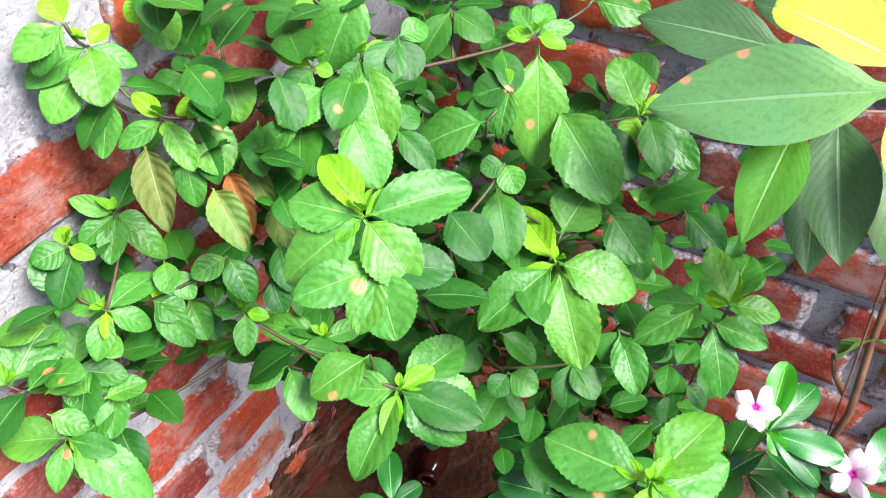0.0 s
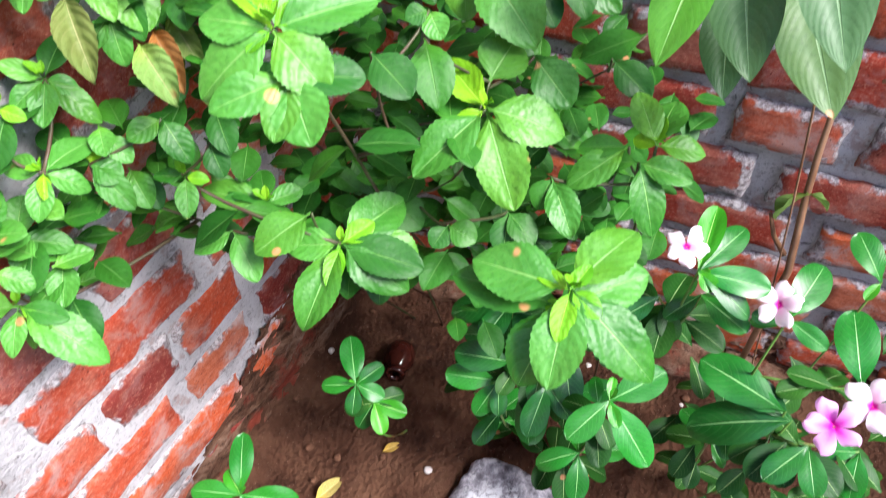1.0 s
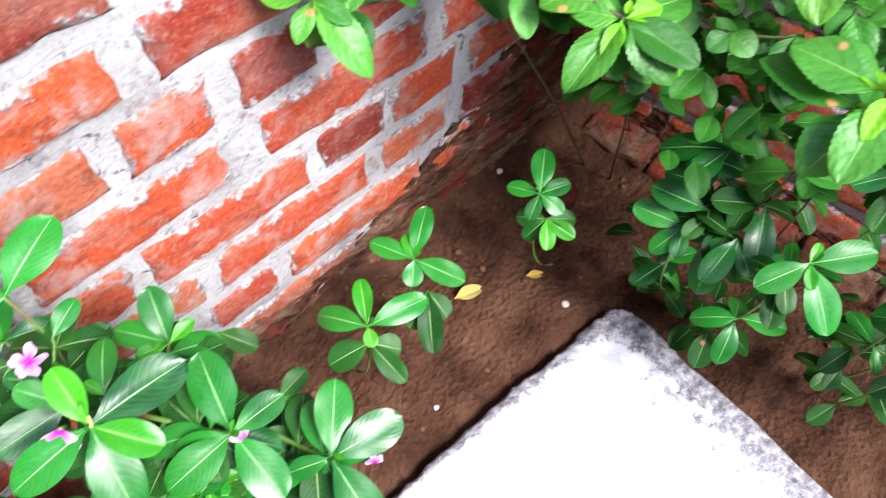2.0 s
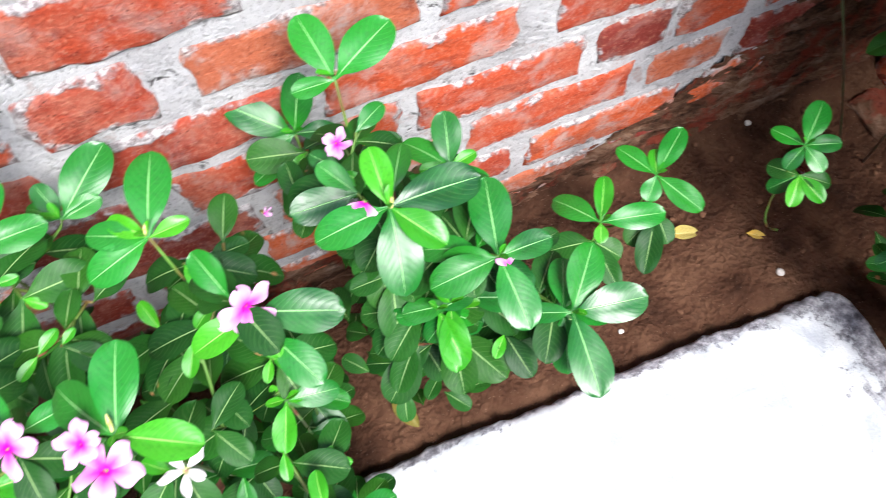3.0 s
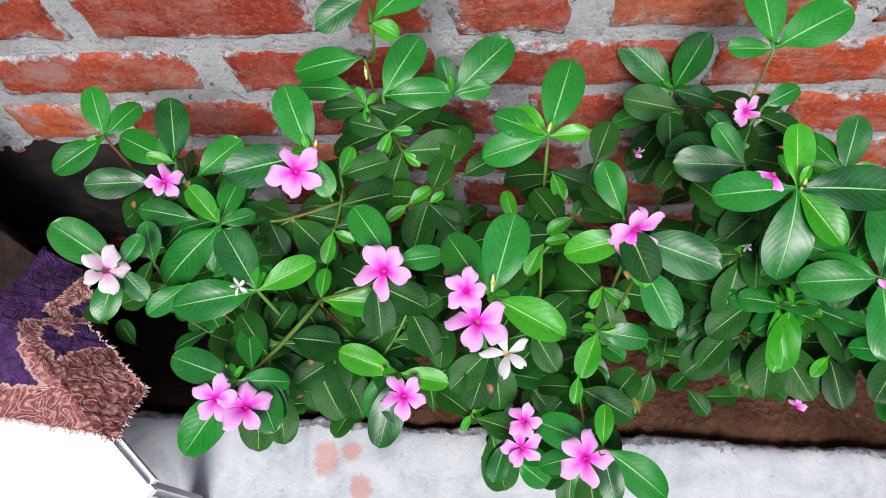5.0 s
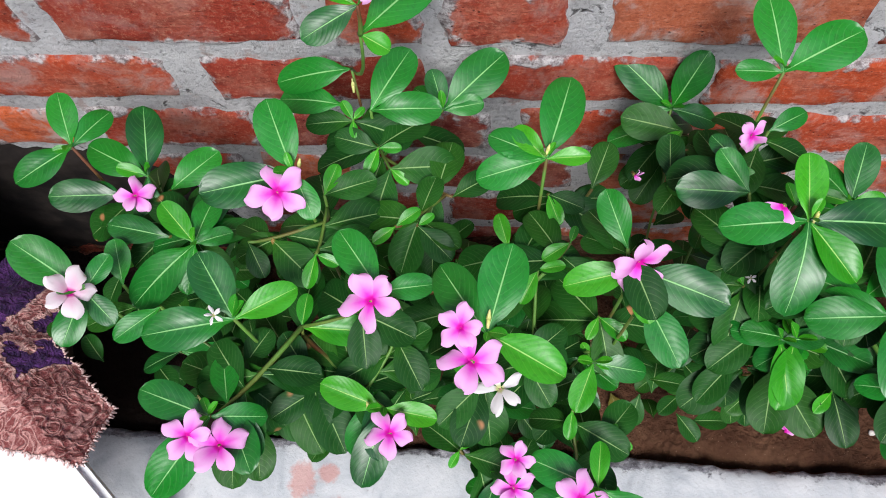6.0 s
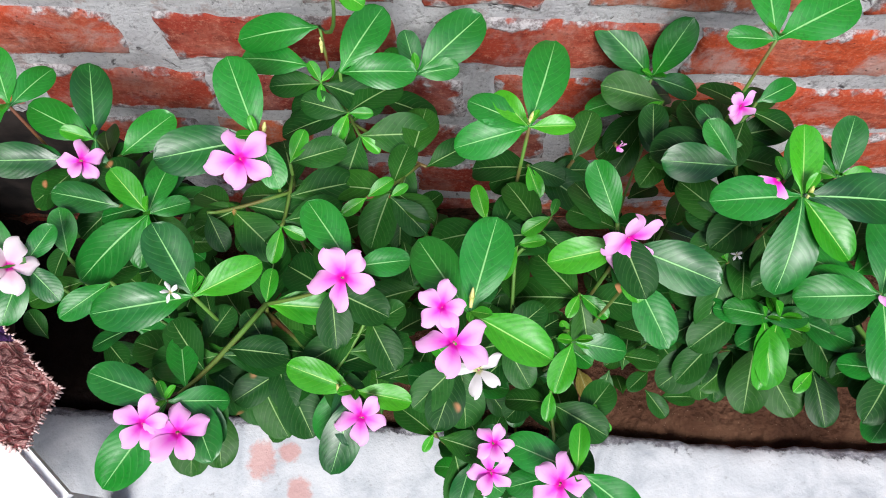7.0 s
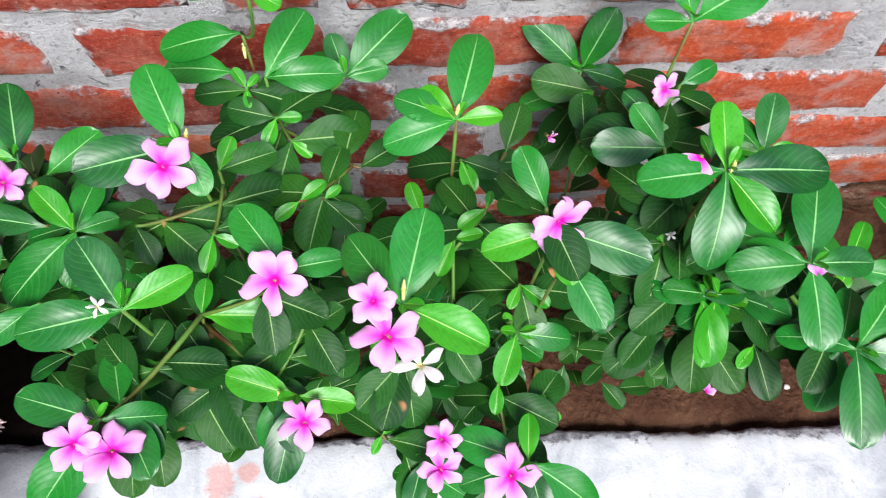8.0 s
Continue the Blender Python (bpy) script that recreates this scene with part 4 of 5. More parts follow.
flower(v6, (-0.772, -0.214, 0.548), -131, 63, 0.0170, "pink", 150, 2)
flower(v6, (-0.846, -0.135, 0.450), -60, 15, 0.0075, "pink", 71, 3)
flower(v6, (-0.770, -0.233, 0.468), -132, 68, 0.0046, "pale", 47)
bud(v6, (-0.756, -0.227, 0.549), (-0.753, -0.221, 0.556))

v7 = plant("periwinkle_plant", -0.52, -0.10, "small periwinkle with rounded leaves growing at the wall's foot", "plant", "periwinkles in the bed")
sprig(v7, (-0.517, -0.189, 0.270), [(121, -6, 64, 0.89, -16), (-15, 2, 74, 0.79, 17), (59, 6, 56, 0.88, -4, "young"), (-116, -13, 24, 1.5, 4)], "vinca", 1, 0)
sprig(v7, (-0.517, -0.188, 0.220), [(166, -8, 52, 1.17, -11, "old"), (-51, -14, 38, 1.47, 14, "old"), (-89, -9, 61, 0.77, 13, "old")], "vinca", 0, 0)

v7b = plant("periwinkle_plant", -0.42, -0.08, "small periwinkle seedling with upright pale green leaves", "plant", "periwinkles in the bed")
sprig(v7b, (-0.410, -0.144, 0.230), [(36, 12, 71, 0.82, 4), (115, 1, 59, 0.95, -18), (-67, -6, 68, 0.89, 13), (65, 4, 35, 1.12, -4, "young"), (-135, -22, 34, 1.46, -3)], "vinca", 1, 0)
sprig(v7b, (-0.403, -0.163, 0.160), [(-128, -13, 79, 0.75, 2, "old"), (-92, -18, 42, 1.22, 8, "old"), (-158, -22, 53, 1.09, -8, "old")], "vinca", 0, 0)

v8 = plant("periwinkle_plant", -0.176, -0.193, "young periwinkle seedling standing alone in bare soil", "plant", "periwinkles in the bed")
sprig(v8, (-0.235, -0.185, 0.244), [(40, 14, 63, 0.94, 0), (121, -3, 43, 1.07, -23), (-26, 8, 41, 1.12, 10), (-82, -15, 38, 1.11, 18), (-157, -25, 36, 1.12, 2)], "vinca", 2, 0)
sprig(v8, (-0.223, -0.197, 0.185), [(173, -29, 40, 1.19, -10), (-77, -12, 45, 1.09, 16, "young"), (-131, -18, 42, 1.18, 3, "young"), (-43, 0, 40, 1.08, 23, "old"), (129, -11, 40, 1.1, -26, "old")], "vinca", 0, 0)

v9 = plant("periwinkle_plant", -0.03, -0.36, "periwinkle with large dark leaves and one pale flower", "plant", "periwinkles in the bed")
sprig(v9, (-0.181, -0.470, 0.393), [(-39, 13, 63, 1, 13), (158, -16, 56, 1, -8), (-122, -11, 68, 1, 14), (15, 18, 24, 1, -3), (-137, -15, 27, 1, 11)], "vinca", 2, 6)
sprig(v9, (-0.164, -0.343, 0.286), [(112, -4, 63, 1, -23), (173, -22, 47, 1, -7), (-152, -22, 40, 1, 7), (-11, 22, 27, 1, 9)], "vinca", 2, 6)
sprig(v9, (-0.092, -0.367, 0.344), [(109, -5, 81, 1, -26)], "vinca", 0, 2)
sprig(v9, (-0.115, -0.396, 0.341), [(-145, -23, 68, 1, 12)], "vinca", 0, 2)
sprig(v9, (-0.143, -0.384, 0.307), [(-167, -24, 78, 1, 2)], "vinca", 0, 2)
sprig(v9, (-0.126, -0.335, 0.325), [(115, -6, 52, 1, -25), (80, 10, 70, 1, -24)], "vinca", 0, 2)
sprig(v9, (-0.169, -0.460, 0.351), [(154, -22, 36, 1, -10), (37, 20, 30, 1, -15)], "vinca", 0, 2)
sprig(v9, (-0.151, -0.355, 0.320), [(111, 0, 69, 1, -18)], "vinca", 0, 2)
sprig(v9, (-0.103, -0.327, 0.364), [(127, -6, 71, 1, -21), (170, -18, 60, 1, -11)], "vinca", 0, 2)
sprig(v9, (-0.156, -0.398, 0.318), [(-120, -13, 45, 1, 12), (-174, -18, 62, 1, -3)], "vinca", 0, 2)
sprig(v9, (-0.099, -0.497, 0.530), [(8, 20, 67, 0.75, -3, "young"), (-80, 1, 62, 0.87, 22), (-114, -14, 22, 1.5, 27, "young"), (-23, 20, 64, 0.75, 4), (-100, -9, 57, 0.75, 17)], "vinca", 1, 3)
sprig(v9, (-0.082, -0.507, 0.479), [(-109, -7, 53, 1, 21), (146, -19, 41, 1, -11)], "vinca", 0, 2)
sprig(v9, (-0.096, -0.473, 0.469), [(145, -17, 44, 1, -13)], "vinca", 0, 2)
flower(v9, (-0.098, -0.480, 0.554), -177, 59, 0.0190, "white", 24)

v10 = plant("periwinkle_plant", -0.02, -0.60, "periwinkle with big bluish leaves and pink flowers in soil", "plant", "periwinkles in the bed")
sprig(v10, (-0.087, -0.582, 0.502), [(-14, 23, 64, 1, 2), (-111, -5, 40, 1, 23), (107, -11, 30, 1, -21)], "vinca", 2, 6)
sprig(v10, (-0.058, -0.677, 0.409), [(26, 16, 81, 1, -16)], "vinca", 0, 2)
sprig(v10, (-0.106, -0.632, 0.380), [(72, 1, 67, 1, -20), (115, -13, 95, 1, -15)], "vinca", 0, 2)
sprig(v10, (-0.105, -0.623, 0.389), [(80, -2, 92, 1, -20), (88, -5, 50, 1, -20)], "vinca", 0, 2)
sprig(v10, (-0.109, -0.658, 0.355), [(-155, -14, 49, 1, 14), (151, -19, 56, 1, -3)], "vinca", 0, 2)
sprig(v10, (-0.088, -0.704, 0.351), [(-174, -18, 47, 1, 10), (113, -15, 36, 1, -14)], "vinca", 0, 2)
sprig(v10, (0.015, -0.651, 0.479), [(42, 15, 54, 1, -22), (158, -26, 23, 1, -3)], "vinca", 0, 2)
flower(v10, (-0.091, -0.569, 0.520), 172, 60, 0.0210, "white", 34)
flower(v10, (-0.140, -0.651, 0.455), 160, 64, 0.0250, "pink", 62)
flower(v10, (-0.111, -0.674, 0.464), 158, 62, 0.0246, "white", 21)

b1 = plant("basil_plant", 0.04, -0.14, "large basil bush with serrated light green leaves in the corner", "plant", "basil bushes in the corner")
sprig(b1, (-0.305, -0.260, 0.835), [(108, 3, 41, 1.1, -20), (65, 12, 45, 0.79, -5, "young"), (-39, 4, 59, 0.76, 28), (157, -18, 50, 0.91, -20), (-102, -31, 43, 1.1, 14), (-14, 8, 25, 0.75, 31, "young"), (160, -22, 18, 0.99, -18, "young")], "basil", 3, 1)
sprig(b1, (-0.147, -0.306, 0.675), [(65, 9, 58, 0.79, -11, "young"), (-80, -2, 61, 1.06, 26), (160, -21, 78, 0.75, -9), (-133, -35, 82, 0.82, 9), (144, -22, 34, 0.75, -25, "young")], "basil", 3, 1)
sprig(b1, (-0.267, -0.240, 0.597), [(119, -7, 46, 0.98, -19), (-175, -22, 75, 0.75, -10), (-97, -14, 62, 0.92, 22), (-76, -10, 70, 0.85, 14, "old"), (-162, -19, 39, 0.75, -10, "young"), (-26, 7, 33, 0.97, 27, "young"), (-16, -2, 71, 0.85, 17)], "basil", 3, 1)
sprig(b1, (-0.294, -0.113, 0.635), [(124, 5, 25, 0.89, -16), (-62, -14, 19, 1.0, 20), (-140, -24, 34, 0.87, -11)], "basil", 3, 1)
sprig(b1, (-0.262, -0.161, 0.598), [(111, 4, 58, 0.75, -12), (134, 2, 44, 0.93, -17), (49, 14, 35, 1.07, -6, "old"), (-34, -1, 32, 0.94, 18)], "basil", 3, 1)
sprig(b1, (-0.315, -0.275, 0.817), [(-130, -32, 39, 1.22, 11), (-163, -31, 36, 0.89, -18), (150, -6, 45, 0.81, -26), (-55, -8, 40, 1.04, 17, "old")], "basil", 0, 0)
sprig(b1, (-0.154, -0.301, 0.641), [(-132, -30, 41, 1.39, 17, "old")], "basil", 0, 0)
sprig(b1, (-0.260, -0.208, 0.610), [(157, -10, 55, 1.07, -11)], "basil", 0, 0)
sprig(b1, (-0.293, -0.146, 0.585), [(157, -4, 36, 0.85, -22), (-119, -24, 48, 0.8, 3)], "basil", 0, 0)
sprig(b1, (-0.200, -0.241, 0.741), [(-107, -20, 44, 1.25, 13, "old")], "basil", 0, 0)
sprig(b1, (-0.131, -0.247, 0.735), [(-125, -30, 25, 1.31, 9), (142, -9, 19, 1.5, -28, "old")], "basil", 0, 0)
sprig(b1, (-0.127, -0.298, 0.684), [(-4, 22, 41, 1.5, 14)], "basil", 0, 0)
sprig(b1, (-0.089, -0.318, 0.690), [(-112, -28, 50, 1.21, 19)], "basil", 0, 0)
sprig(b1, (-0.130, -0.241, 0.707), [(-137, -24, 57, 0.98, 4, "old")], "basil", 0, 0)
sprig(b1, (-0.199, -0.300, 0.584), [(173, -24, 23, 1.45, -14, "old"), (-91, -8, 27, 1.43, 25, "old")], "basil", 0, 0)
sprig(b1, (-0.163, -0.338, 0.586), [(-112, -13, 35, 1.16, 11, "old"), (-158, -25, 37, 1.13, 9, "old")], "basil", 0, 0)
sprig(b1, (-0.238, -0.245, 0.585), [(-90, -22, 54, 1.23, 15)], "basil", 0, 0)
sprig(b1, (-0.243, -0.257, 0.550), [(-149, -26, 34, 1.19, -4, "old")], "basil", 0, 0)
sprig(b1, (-0.255, -0.228, 0.570), [(-152, -22, 39, 1.29, -2, "old"), (-95, -15, 52, 1.02, 8)], "basil", 0, 0)
sprig(b1, (-0.187, -0.233, 0.570), [(-10, 7, 25, 1.5, 19, "old"), (-103, -17, 39, 1.44, 10, "old")], "basil", 0, 0)

b2 = plant("basil_plant", 0.09, -0.10, "tall basil stems with hanging oval leaves against the wall", "plant", "basil bushes in the corner")
sprig(b2, (-0.280, -0.073, 0.799), [(96, 30, 26, 0.87, -22, "young"), (156, -16, 34, 0.75, -39), (-114, -45, 13, 1.44, 5, "young"), (-107, -36, 38, 0.75, 10)], "basil", 3, 1)
sprig(b2, (-0.286, -0.029, 0.842), [(159, -17, 46, 0.75, -32), (-126, -32, 41, 1.18, -8), (-64, -20, 28, 0.75, 30), (3, 14, 20, 1.0, 30, "young")], "basil", 3, 1)
sprig(b2, (-0.178, -0.113, 0.796), [(102, 11, 31, 0.82, -34, "young"), (172, -27, 30, 1.26, -31, "old"), (-66, -20, 15, 1.4, 32)], "basil", 3, 1)
sprig(b2, (-0.154, -0.138, 0.798), [(-128, -39, 66, 0.88, 2), (-24, 5, 24, 0.96, 30, "young"), (177, -28, 24, 0.97, -22, "old")], "basil", 3, 1)
sprig(b2, (-0.050, -0.223, 0.791), [(123, -2, 22, 0.98, -32, "young"), (-78, -14, 25, 0.98, 30, "young"), (69, 20, 30, 0.87, -32), (-45, 7, 31, 0.75, 36), (5, 31, 31, 1.0, 21)], "basil", 3, 1)
sprig(b2, (-0.022, -0.307, 0.732), [(171, -34, 25, 1.38, -18, "young"), (-30, 24, 28, 0.75, 22, "young"), (-102, -18, 61, 0.75, 22), (54, 25, 54, 0.94, -23)], "basil", 3, 1)
sprig(b2, (-0.251, -0.063, 0.777), [(-124, -40, 48, 0.75, 7, "old"), (-107, -41, 44, 1.23, 9)], "basil", 0, 0)
sprig(b2, (-0.268, -0.064, 0.754), [(-133, -37, 34, 1.03, 2), (173, -30, 32, 0.96, -29)], "basil", 0, 0)
sprig(b2, (-0.230, -0.069, 0.782), [(148, -6, 32, 1.01, -34, "young")], "basil", 0, 0)
sprig(b2, (-0.234, -0.046, 0.798), [(161, -9, 32, 1.01, -28), (74, 26, 15, 1.5, -7, "old")], "basil", 0, 0)
sprig(b2, (-0.208, -0.055, 0.798), [(-125, -41, 46, 1.17, 7), (164, -13, 24, 1.43, -24, "old")], "basil", 0, 0)
sprig(b2, (-0.188, -0.034, 0.830), [(177, -36, 40, 1.31, -27), (-81, -30, 31, 1.15, 31, "old")], "basil", 0, 0)
sprig(b2, (-0.233, -0.028, 0.848), [(-115, -40, 36, 1.16, 10), (168, -24, 20, 1.37, -39)], "basil", 0, 0)
sprig(b2, (-0.302, -0.028, 0.829), [(-169, -29, 33, 1.18, -31)], "basil", 0, 0)
sprig(b2, (-0.286, -0.030, 0.804), [(-152, -39, 42, 0.93, -14)], "basil", 0, 0)
sprig(b2, (-0.294, -0.028, 0.862), [(177, -24, 34, 0.99, -28), (161, -21, 37, 0.88, -40), (76, 32, 21, 1.5, -2)], "basil", 0, 0)
sprig(b2, (-0.120, -0.116, 0.832), [(180, -34, 61, 1.13, -25)], "basil", 0, 0)
sprig(b2, (-0.149, -0.095, 0.829), [(156, -25, 42, 1.04, -33, "old"), (177, -28, 17, 1.5, -24)], "basil", 0, 0)
sprig(b2, (-0.182, -0.127, 0.788), [(164, -21, 44, 1.2, -30)], "basil", 0, 0)
sprig(b2, (-0.208, -0.124, 0.769), [(150, -15, 40, 0.93, -30)], "basil", 0, 0)
sprig(b2, (-0.187, -0.150, 0.778), [(-119, -35, 58, 1.0, 3)], "basil", 0, 0)
sprig(b2, (-0.127, -0.151, 0.806), [(-122, -41, 33, 1.5, 4, "old"), (-173, -30, 41, 1.16, -23, "old"), (-31, 6, 26, 1.16, 34)], "basil", 0, 0)
sprig(b2, (-0.193, -0.124, 0.754), [(-151, -31, 36, 1.28, -6, "old")], "basil", 0, 0)
sprig(b2, (-0.123, -0.226, 0.760), [(132, -14, 60, 0.97, -30)], "basil", 0, 0)
sprig(b2, (-0.167, -0.175, 0.761), [(-97, -33, 42, 0.89, 22, "old"), (-13, 10, 23, 1.5, 31, "old")], "basil", 0, 0)
sprig(b2, (-0.079, -0.166, 0.808), [(-90, -20, 38, 1.21, 33, "old"), (174, -31, 44, 0.89, -22, "old")], "basil", 0, 0)
sprig(b2, (-0.054, -0.227, 0.786), [(-143, -48, 90, 0.82, 2)], "basil", 0, 0)
sprig(b2, (-0.066, -0.254, 0.747), [(-118, -25, 85, 0.96, 19)], "basil", 0, 0)
sprig(b2, (-0.004, -0.246, 0.805), [(-74, -8, 45, 1.05, 43), (76, 15, 19, 1.5, -25)], "basil", 0, 0)
sprig(b2, (0.010, -0.307, 0.743), [(75, 14, 35, 1.27, -28, "old")], "basil", 0, 0)
sprig(b2, (-0.093, -0.228, 0.774), [(131, -15, 30, 1.5, -33, "old"), (69, 18, 15, 1.5, -26), (-167, -45, 40, 0.75, -4), (150, -32, 44, 0.78, -30, "old")], "basil", 0, 0)
sprig(b2, (0.001, -0.382, 0.676), [(123, -25, 60, 0.76, -30, "old")], "basil", 0, 0)
sprig(b2, (-0.025, -0.363, 0.660), [(-107, -22, 47, 1.0, 27, "old")], "basil", 0, 0)

b3 = plant("basil_plant", 0.06, -0.40, "slender basil shoots with small green leaves beside the cross wall", "plant", "basil bushes in the corner")
sprig(b3, (-0.078, -0.428, 0.634), [(-71, 3, 40, 0.87, 29), (89, -6, 20, 1.35, -19, "young"), (10, 20, 27, 0.75, -9, "young"), (7, 17, 55, 0.92, -3), (45, 22, 51, 0.81, -15)], "basil", 3, 1)
sprig(b3, (-0.096, -0.421, 0.627), [(-138, -29, 58, 0.75, 11), (-88, -1, 45, 0.85, 28), (101, -15, 34, 0.92, -22, "old")], "basil", 0, 0)
sprig(b3, (-0.090, -0.409, 0.634), [(109, -12, 41, 0.88, -28, "old"), (143, -26, 60, 0.75, -23)], "basil", 0, 0)
sprig(b3, (-0.130, -0.361, 0.610), [(-134, -23, 53, 0.8, 19), (179, -32, 29, 1.33, -9, "old")], "basil", 0, 0)

b4 = plant("basil_plant", 0.02, -0.09, "low basil branch with small rounded leaves against the pale wall", "plant", "basil bushes in the corner")
sprig(b4, (-0.367, -0.060, 0.680), [(110, 14, 33, 0.98, -17), (-5, 7, 45, 0.87, 21), (-62, -29, 32, 0.91, 15), (-151, -30, 36, 0.79, -15), (-138, -23, 21, 0.75, -17, "young")], "basil", 3, 1)
sprig(b4, (-0.316, -0.028, 0.717), [(138, 36, 32, 0.76, -35), (-66, -28, 24, 0.98, 23), (-145, -28, 38, 0.87, -19), (-87, -29, 45, 0.75, 22), (20, 18, 43, 0.82, 18, "old"), (175, -12, 33, 0.87, -21)], "basil", 3, 1)
sprig(b4, (-0.357, -0.028, 0.720), [(166, -1, 25, 1.27, -34), (-72, -24, 20, 1.05, 22), (65, 16, 17, 1.15, -1, "young")], "basil", 3, 1)
sprig(b4, (-0.401, -0.030, 0.621), [(163, 4, 33, 0.96, -23), (-50, -24, 41, 0.81, 18), (31, 20, 37, 0.97, 21), (-132, -17, 29, 0.75, -13)], "basil", 3, 1)
sprig(b4, (-0.440, -0.028, 0.649), [(16, 11, 60, 1.08, 28), (89, 44, 25, 1.5, -7)], "basil", 3, 1)
sprig(b4, (-0.435, -0.046, 0.583), [(133, 8, 47, 1.21, -18), (-85, -22, 75, 0.75, 5), (-68, -17, 39, 0.8, 12, "old"), (-71, -31, 21, 1.0, 11, "young"), (-149, -22, 40, 0.77, -13)], "basil", 3, 1)
sprig(b4, (-0.337, -0.068, 0.666), [(20, 15, 22, 1.35, 22), (-96, -38, 46, 0.79, 12), (-75, -21, 26, 1.35, 13)], "basil", 0, 0)
sprig(b4, (-0.374, -0.039, 0.692), [(88, 41, 39, 1.24, -10)], "basil", 0, 0)
sprig(b4, (-0.429, -0.039, 0.588), [(-12, -8, 29, 1.02, 19)], "basil", 0, 0)
sprig(b4, (-0.283, -0.097, 0.682), [(-111, -26, 37, 0.94, 5), (164, -8, 30, 0.99, -33)], "basil", 0, 0)
sprig(b4, (-0.314, -0.065, 0.675), [(-96, -30, 28, 1.12, 11)], "basil", 0, 0)
sprig(b4, (-0.262, -0.114, 0.645), [(-123, -30, 29, 1.21, 0, "old")], "basil", 0, 0)

b5 = plant("basil_plant", 0.03, -0.34, "basil shoot with broad puckered leaves over the soil bed", "plant", "basil bushes in the corner")
sprig(b5, (-0.277, -0.435, 0.685), [(-18, 15, 64, 0.86, 11), (96, -3, 67, 0.96, -20), (-108, -14, 72, 0.76, 24), (-167, -26, 63, 0.84, 6), (-169, -20, 34, 0.75, -2, "young"), (-105, -14, 25, 1.1, 19, "young"), (86, -2, 26, 0.82, -18, "young"), (-14, 17, 21, 0.9, 7, "young")], "basil", 6, 1)
sprig(b5, (-0.279, -0.433, 0.668), [(-40, 3, 63, 0.75, 19), (98, -5, 77, 0.75, -17, "old"), (174, -21, 58, 1.04, -1), (-90, -10, 37, 1.03, 13), (-122, -22, 24, 0.81, 6, "young"), (118, -16, 12, 1.5, -18, "young")], "basil", 0, 0)
leaf_at(b2, (-0.300, -0.075, 0.792), -127, -31, 0.055, 1.02, "withered", -1)
leaf_at(b2, (-0.253, -0.085, 0.739), -117, -28, 0.046, 0.95, "brown", 3)
leaf_at(b2, (-0.232, -0.080, 0.738), -113, -27, 0.047, 0.97, "withered", 14)
leaf_at(b2, (-0.275, -0.095, 0.745), -113, -23, 0.048, 1.23, "withered", 10)
leaf_at(b2, (-0.214, -0.075, 0.665), -120, -23, 0.041, 1.36, "withered", 0)

t1 = plant("young_tree", 0.145, -0.615, "young tree with long smooth pale green leaves by the wall", "plant", "")
sprig(t1, (0.044, -0.483, 0.832), [], "big", 0, 0)
sprig(t1, (-0.051, -0.464, 0.839), [(112, -17, 145, 1, -32)], "big", 0, 0)
sprig(t1, (-0.047, -0.419, 0.797), [(180, -34, 92, 1, -2, "young")], "big", 0, 0)
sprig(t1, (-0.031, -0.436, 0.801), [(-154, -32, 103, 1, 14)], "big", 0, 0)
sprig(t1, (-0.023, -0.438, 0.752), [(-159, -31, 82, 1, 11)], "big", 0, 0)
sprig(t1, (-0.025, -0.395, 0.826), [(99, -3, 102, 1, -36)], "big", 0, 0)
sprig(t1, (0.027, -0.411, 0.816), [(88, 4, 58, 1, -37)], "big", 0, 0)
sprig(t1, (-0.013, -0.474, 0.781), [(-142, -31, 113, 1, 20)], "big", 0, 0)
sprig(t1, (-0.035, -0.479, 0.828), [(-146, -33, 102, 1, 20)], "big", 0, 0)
sprig(t1, (-0.207, -0.460, 0.940), [], "big", 0, 0)
leaf_at(t1, (-0.208, -0.460, 0.939), -154, -35, 0.048, 1.45, "yellow")
leaf_at(t1, (-0.209, -0.454, 0.942), 78, 9, 0.056, 1.40, "yellow")


def undergrowth(owner, count, xs, ys, zs, kind, sizes):
    """Older leaves low inside a bush, on short stalks."""
    for k in range(count):
        p = Vector((dice.uniform(*xs), dice.uniform(*ys), dice.uniform(*zs)))
        p.x = min(p.x, cross_wall(p.y) - 0.045)
        leaf_at(owner, p, dice.uniform(0, 360), dice.uniform(-35, 20), dice.uniform(*sizes), 1.0, kind)


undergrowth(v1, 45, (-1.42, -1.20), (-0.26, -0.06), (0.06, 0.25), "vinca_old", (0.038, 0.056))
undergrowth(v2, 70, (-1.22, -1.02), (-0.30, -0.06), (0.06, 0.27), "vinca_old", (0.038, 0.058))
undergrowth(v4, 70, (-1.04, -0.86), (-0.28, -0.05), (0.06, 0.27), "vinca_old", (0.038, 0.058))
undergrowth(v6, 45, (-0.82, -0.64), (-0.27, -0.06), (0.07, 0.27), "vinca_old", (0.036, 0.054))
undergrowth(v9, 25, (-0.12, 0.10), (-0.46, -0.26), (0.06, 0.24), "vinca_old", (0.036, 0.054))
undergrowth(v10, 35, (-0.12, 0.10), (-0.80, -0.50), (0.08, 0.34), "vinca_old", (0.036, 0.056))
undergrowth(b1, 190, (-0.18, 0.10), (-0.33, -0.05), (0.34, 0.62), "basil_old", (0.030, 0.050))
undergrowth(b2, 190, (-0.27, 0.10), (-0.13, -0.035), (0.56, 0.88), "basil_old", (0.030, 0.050))
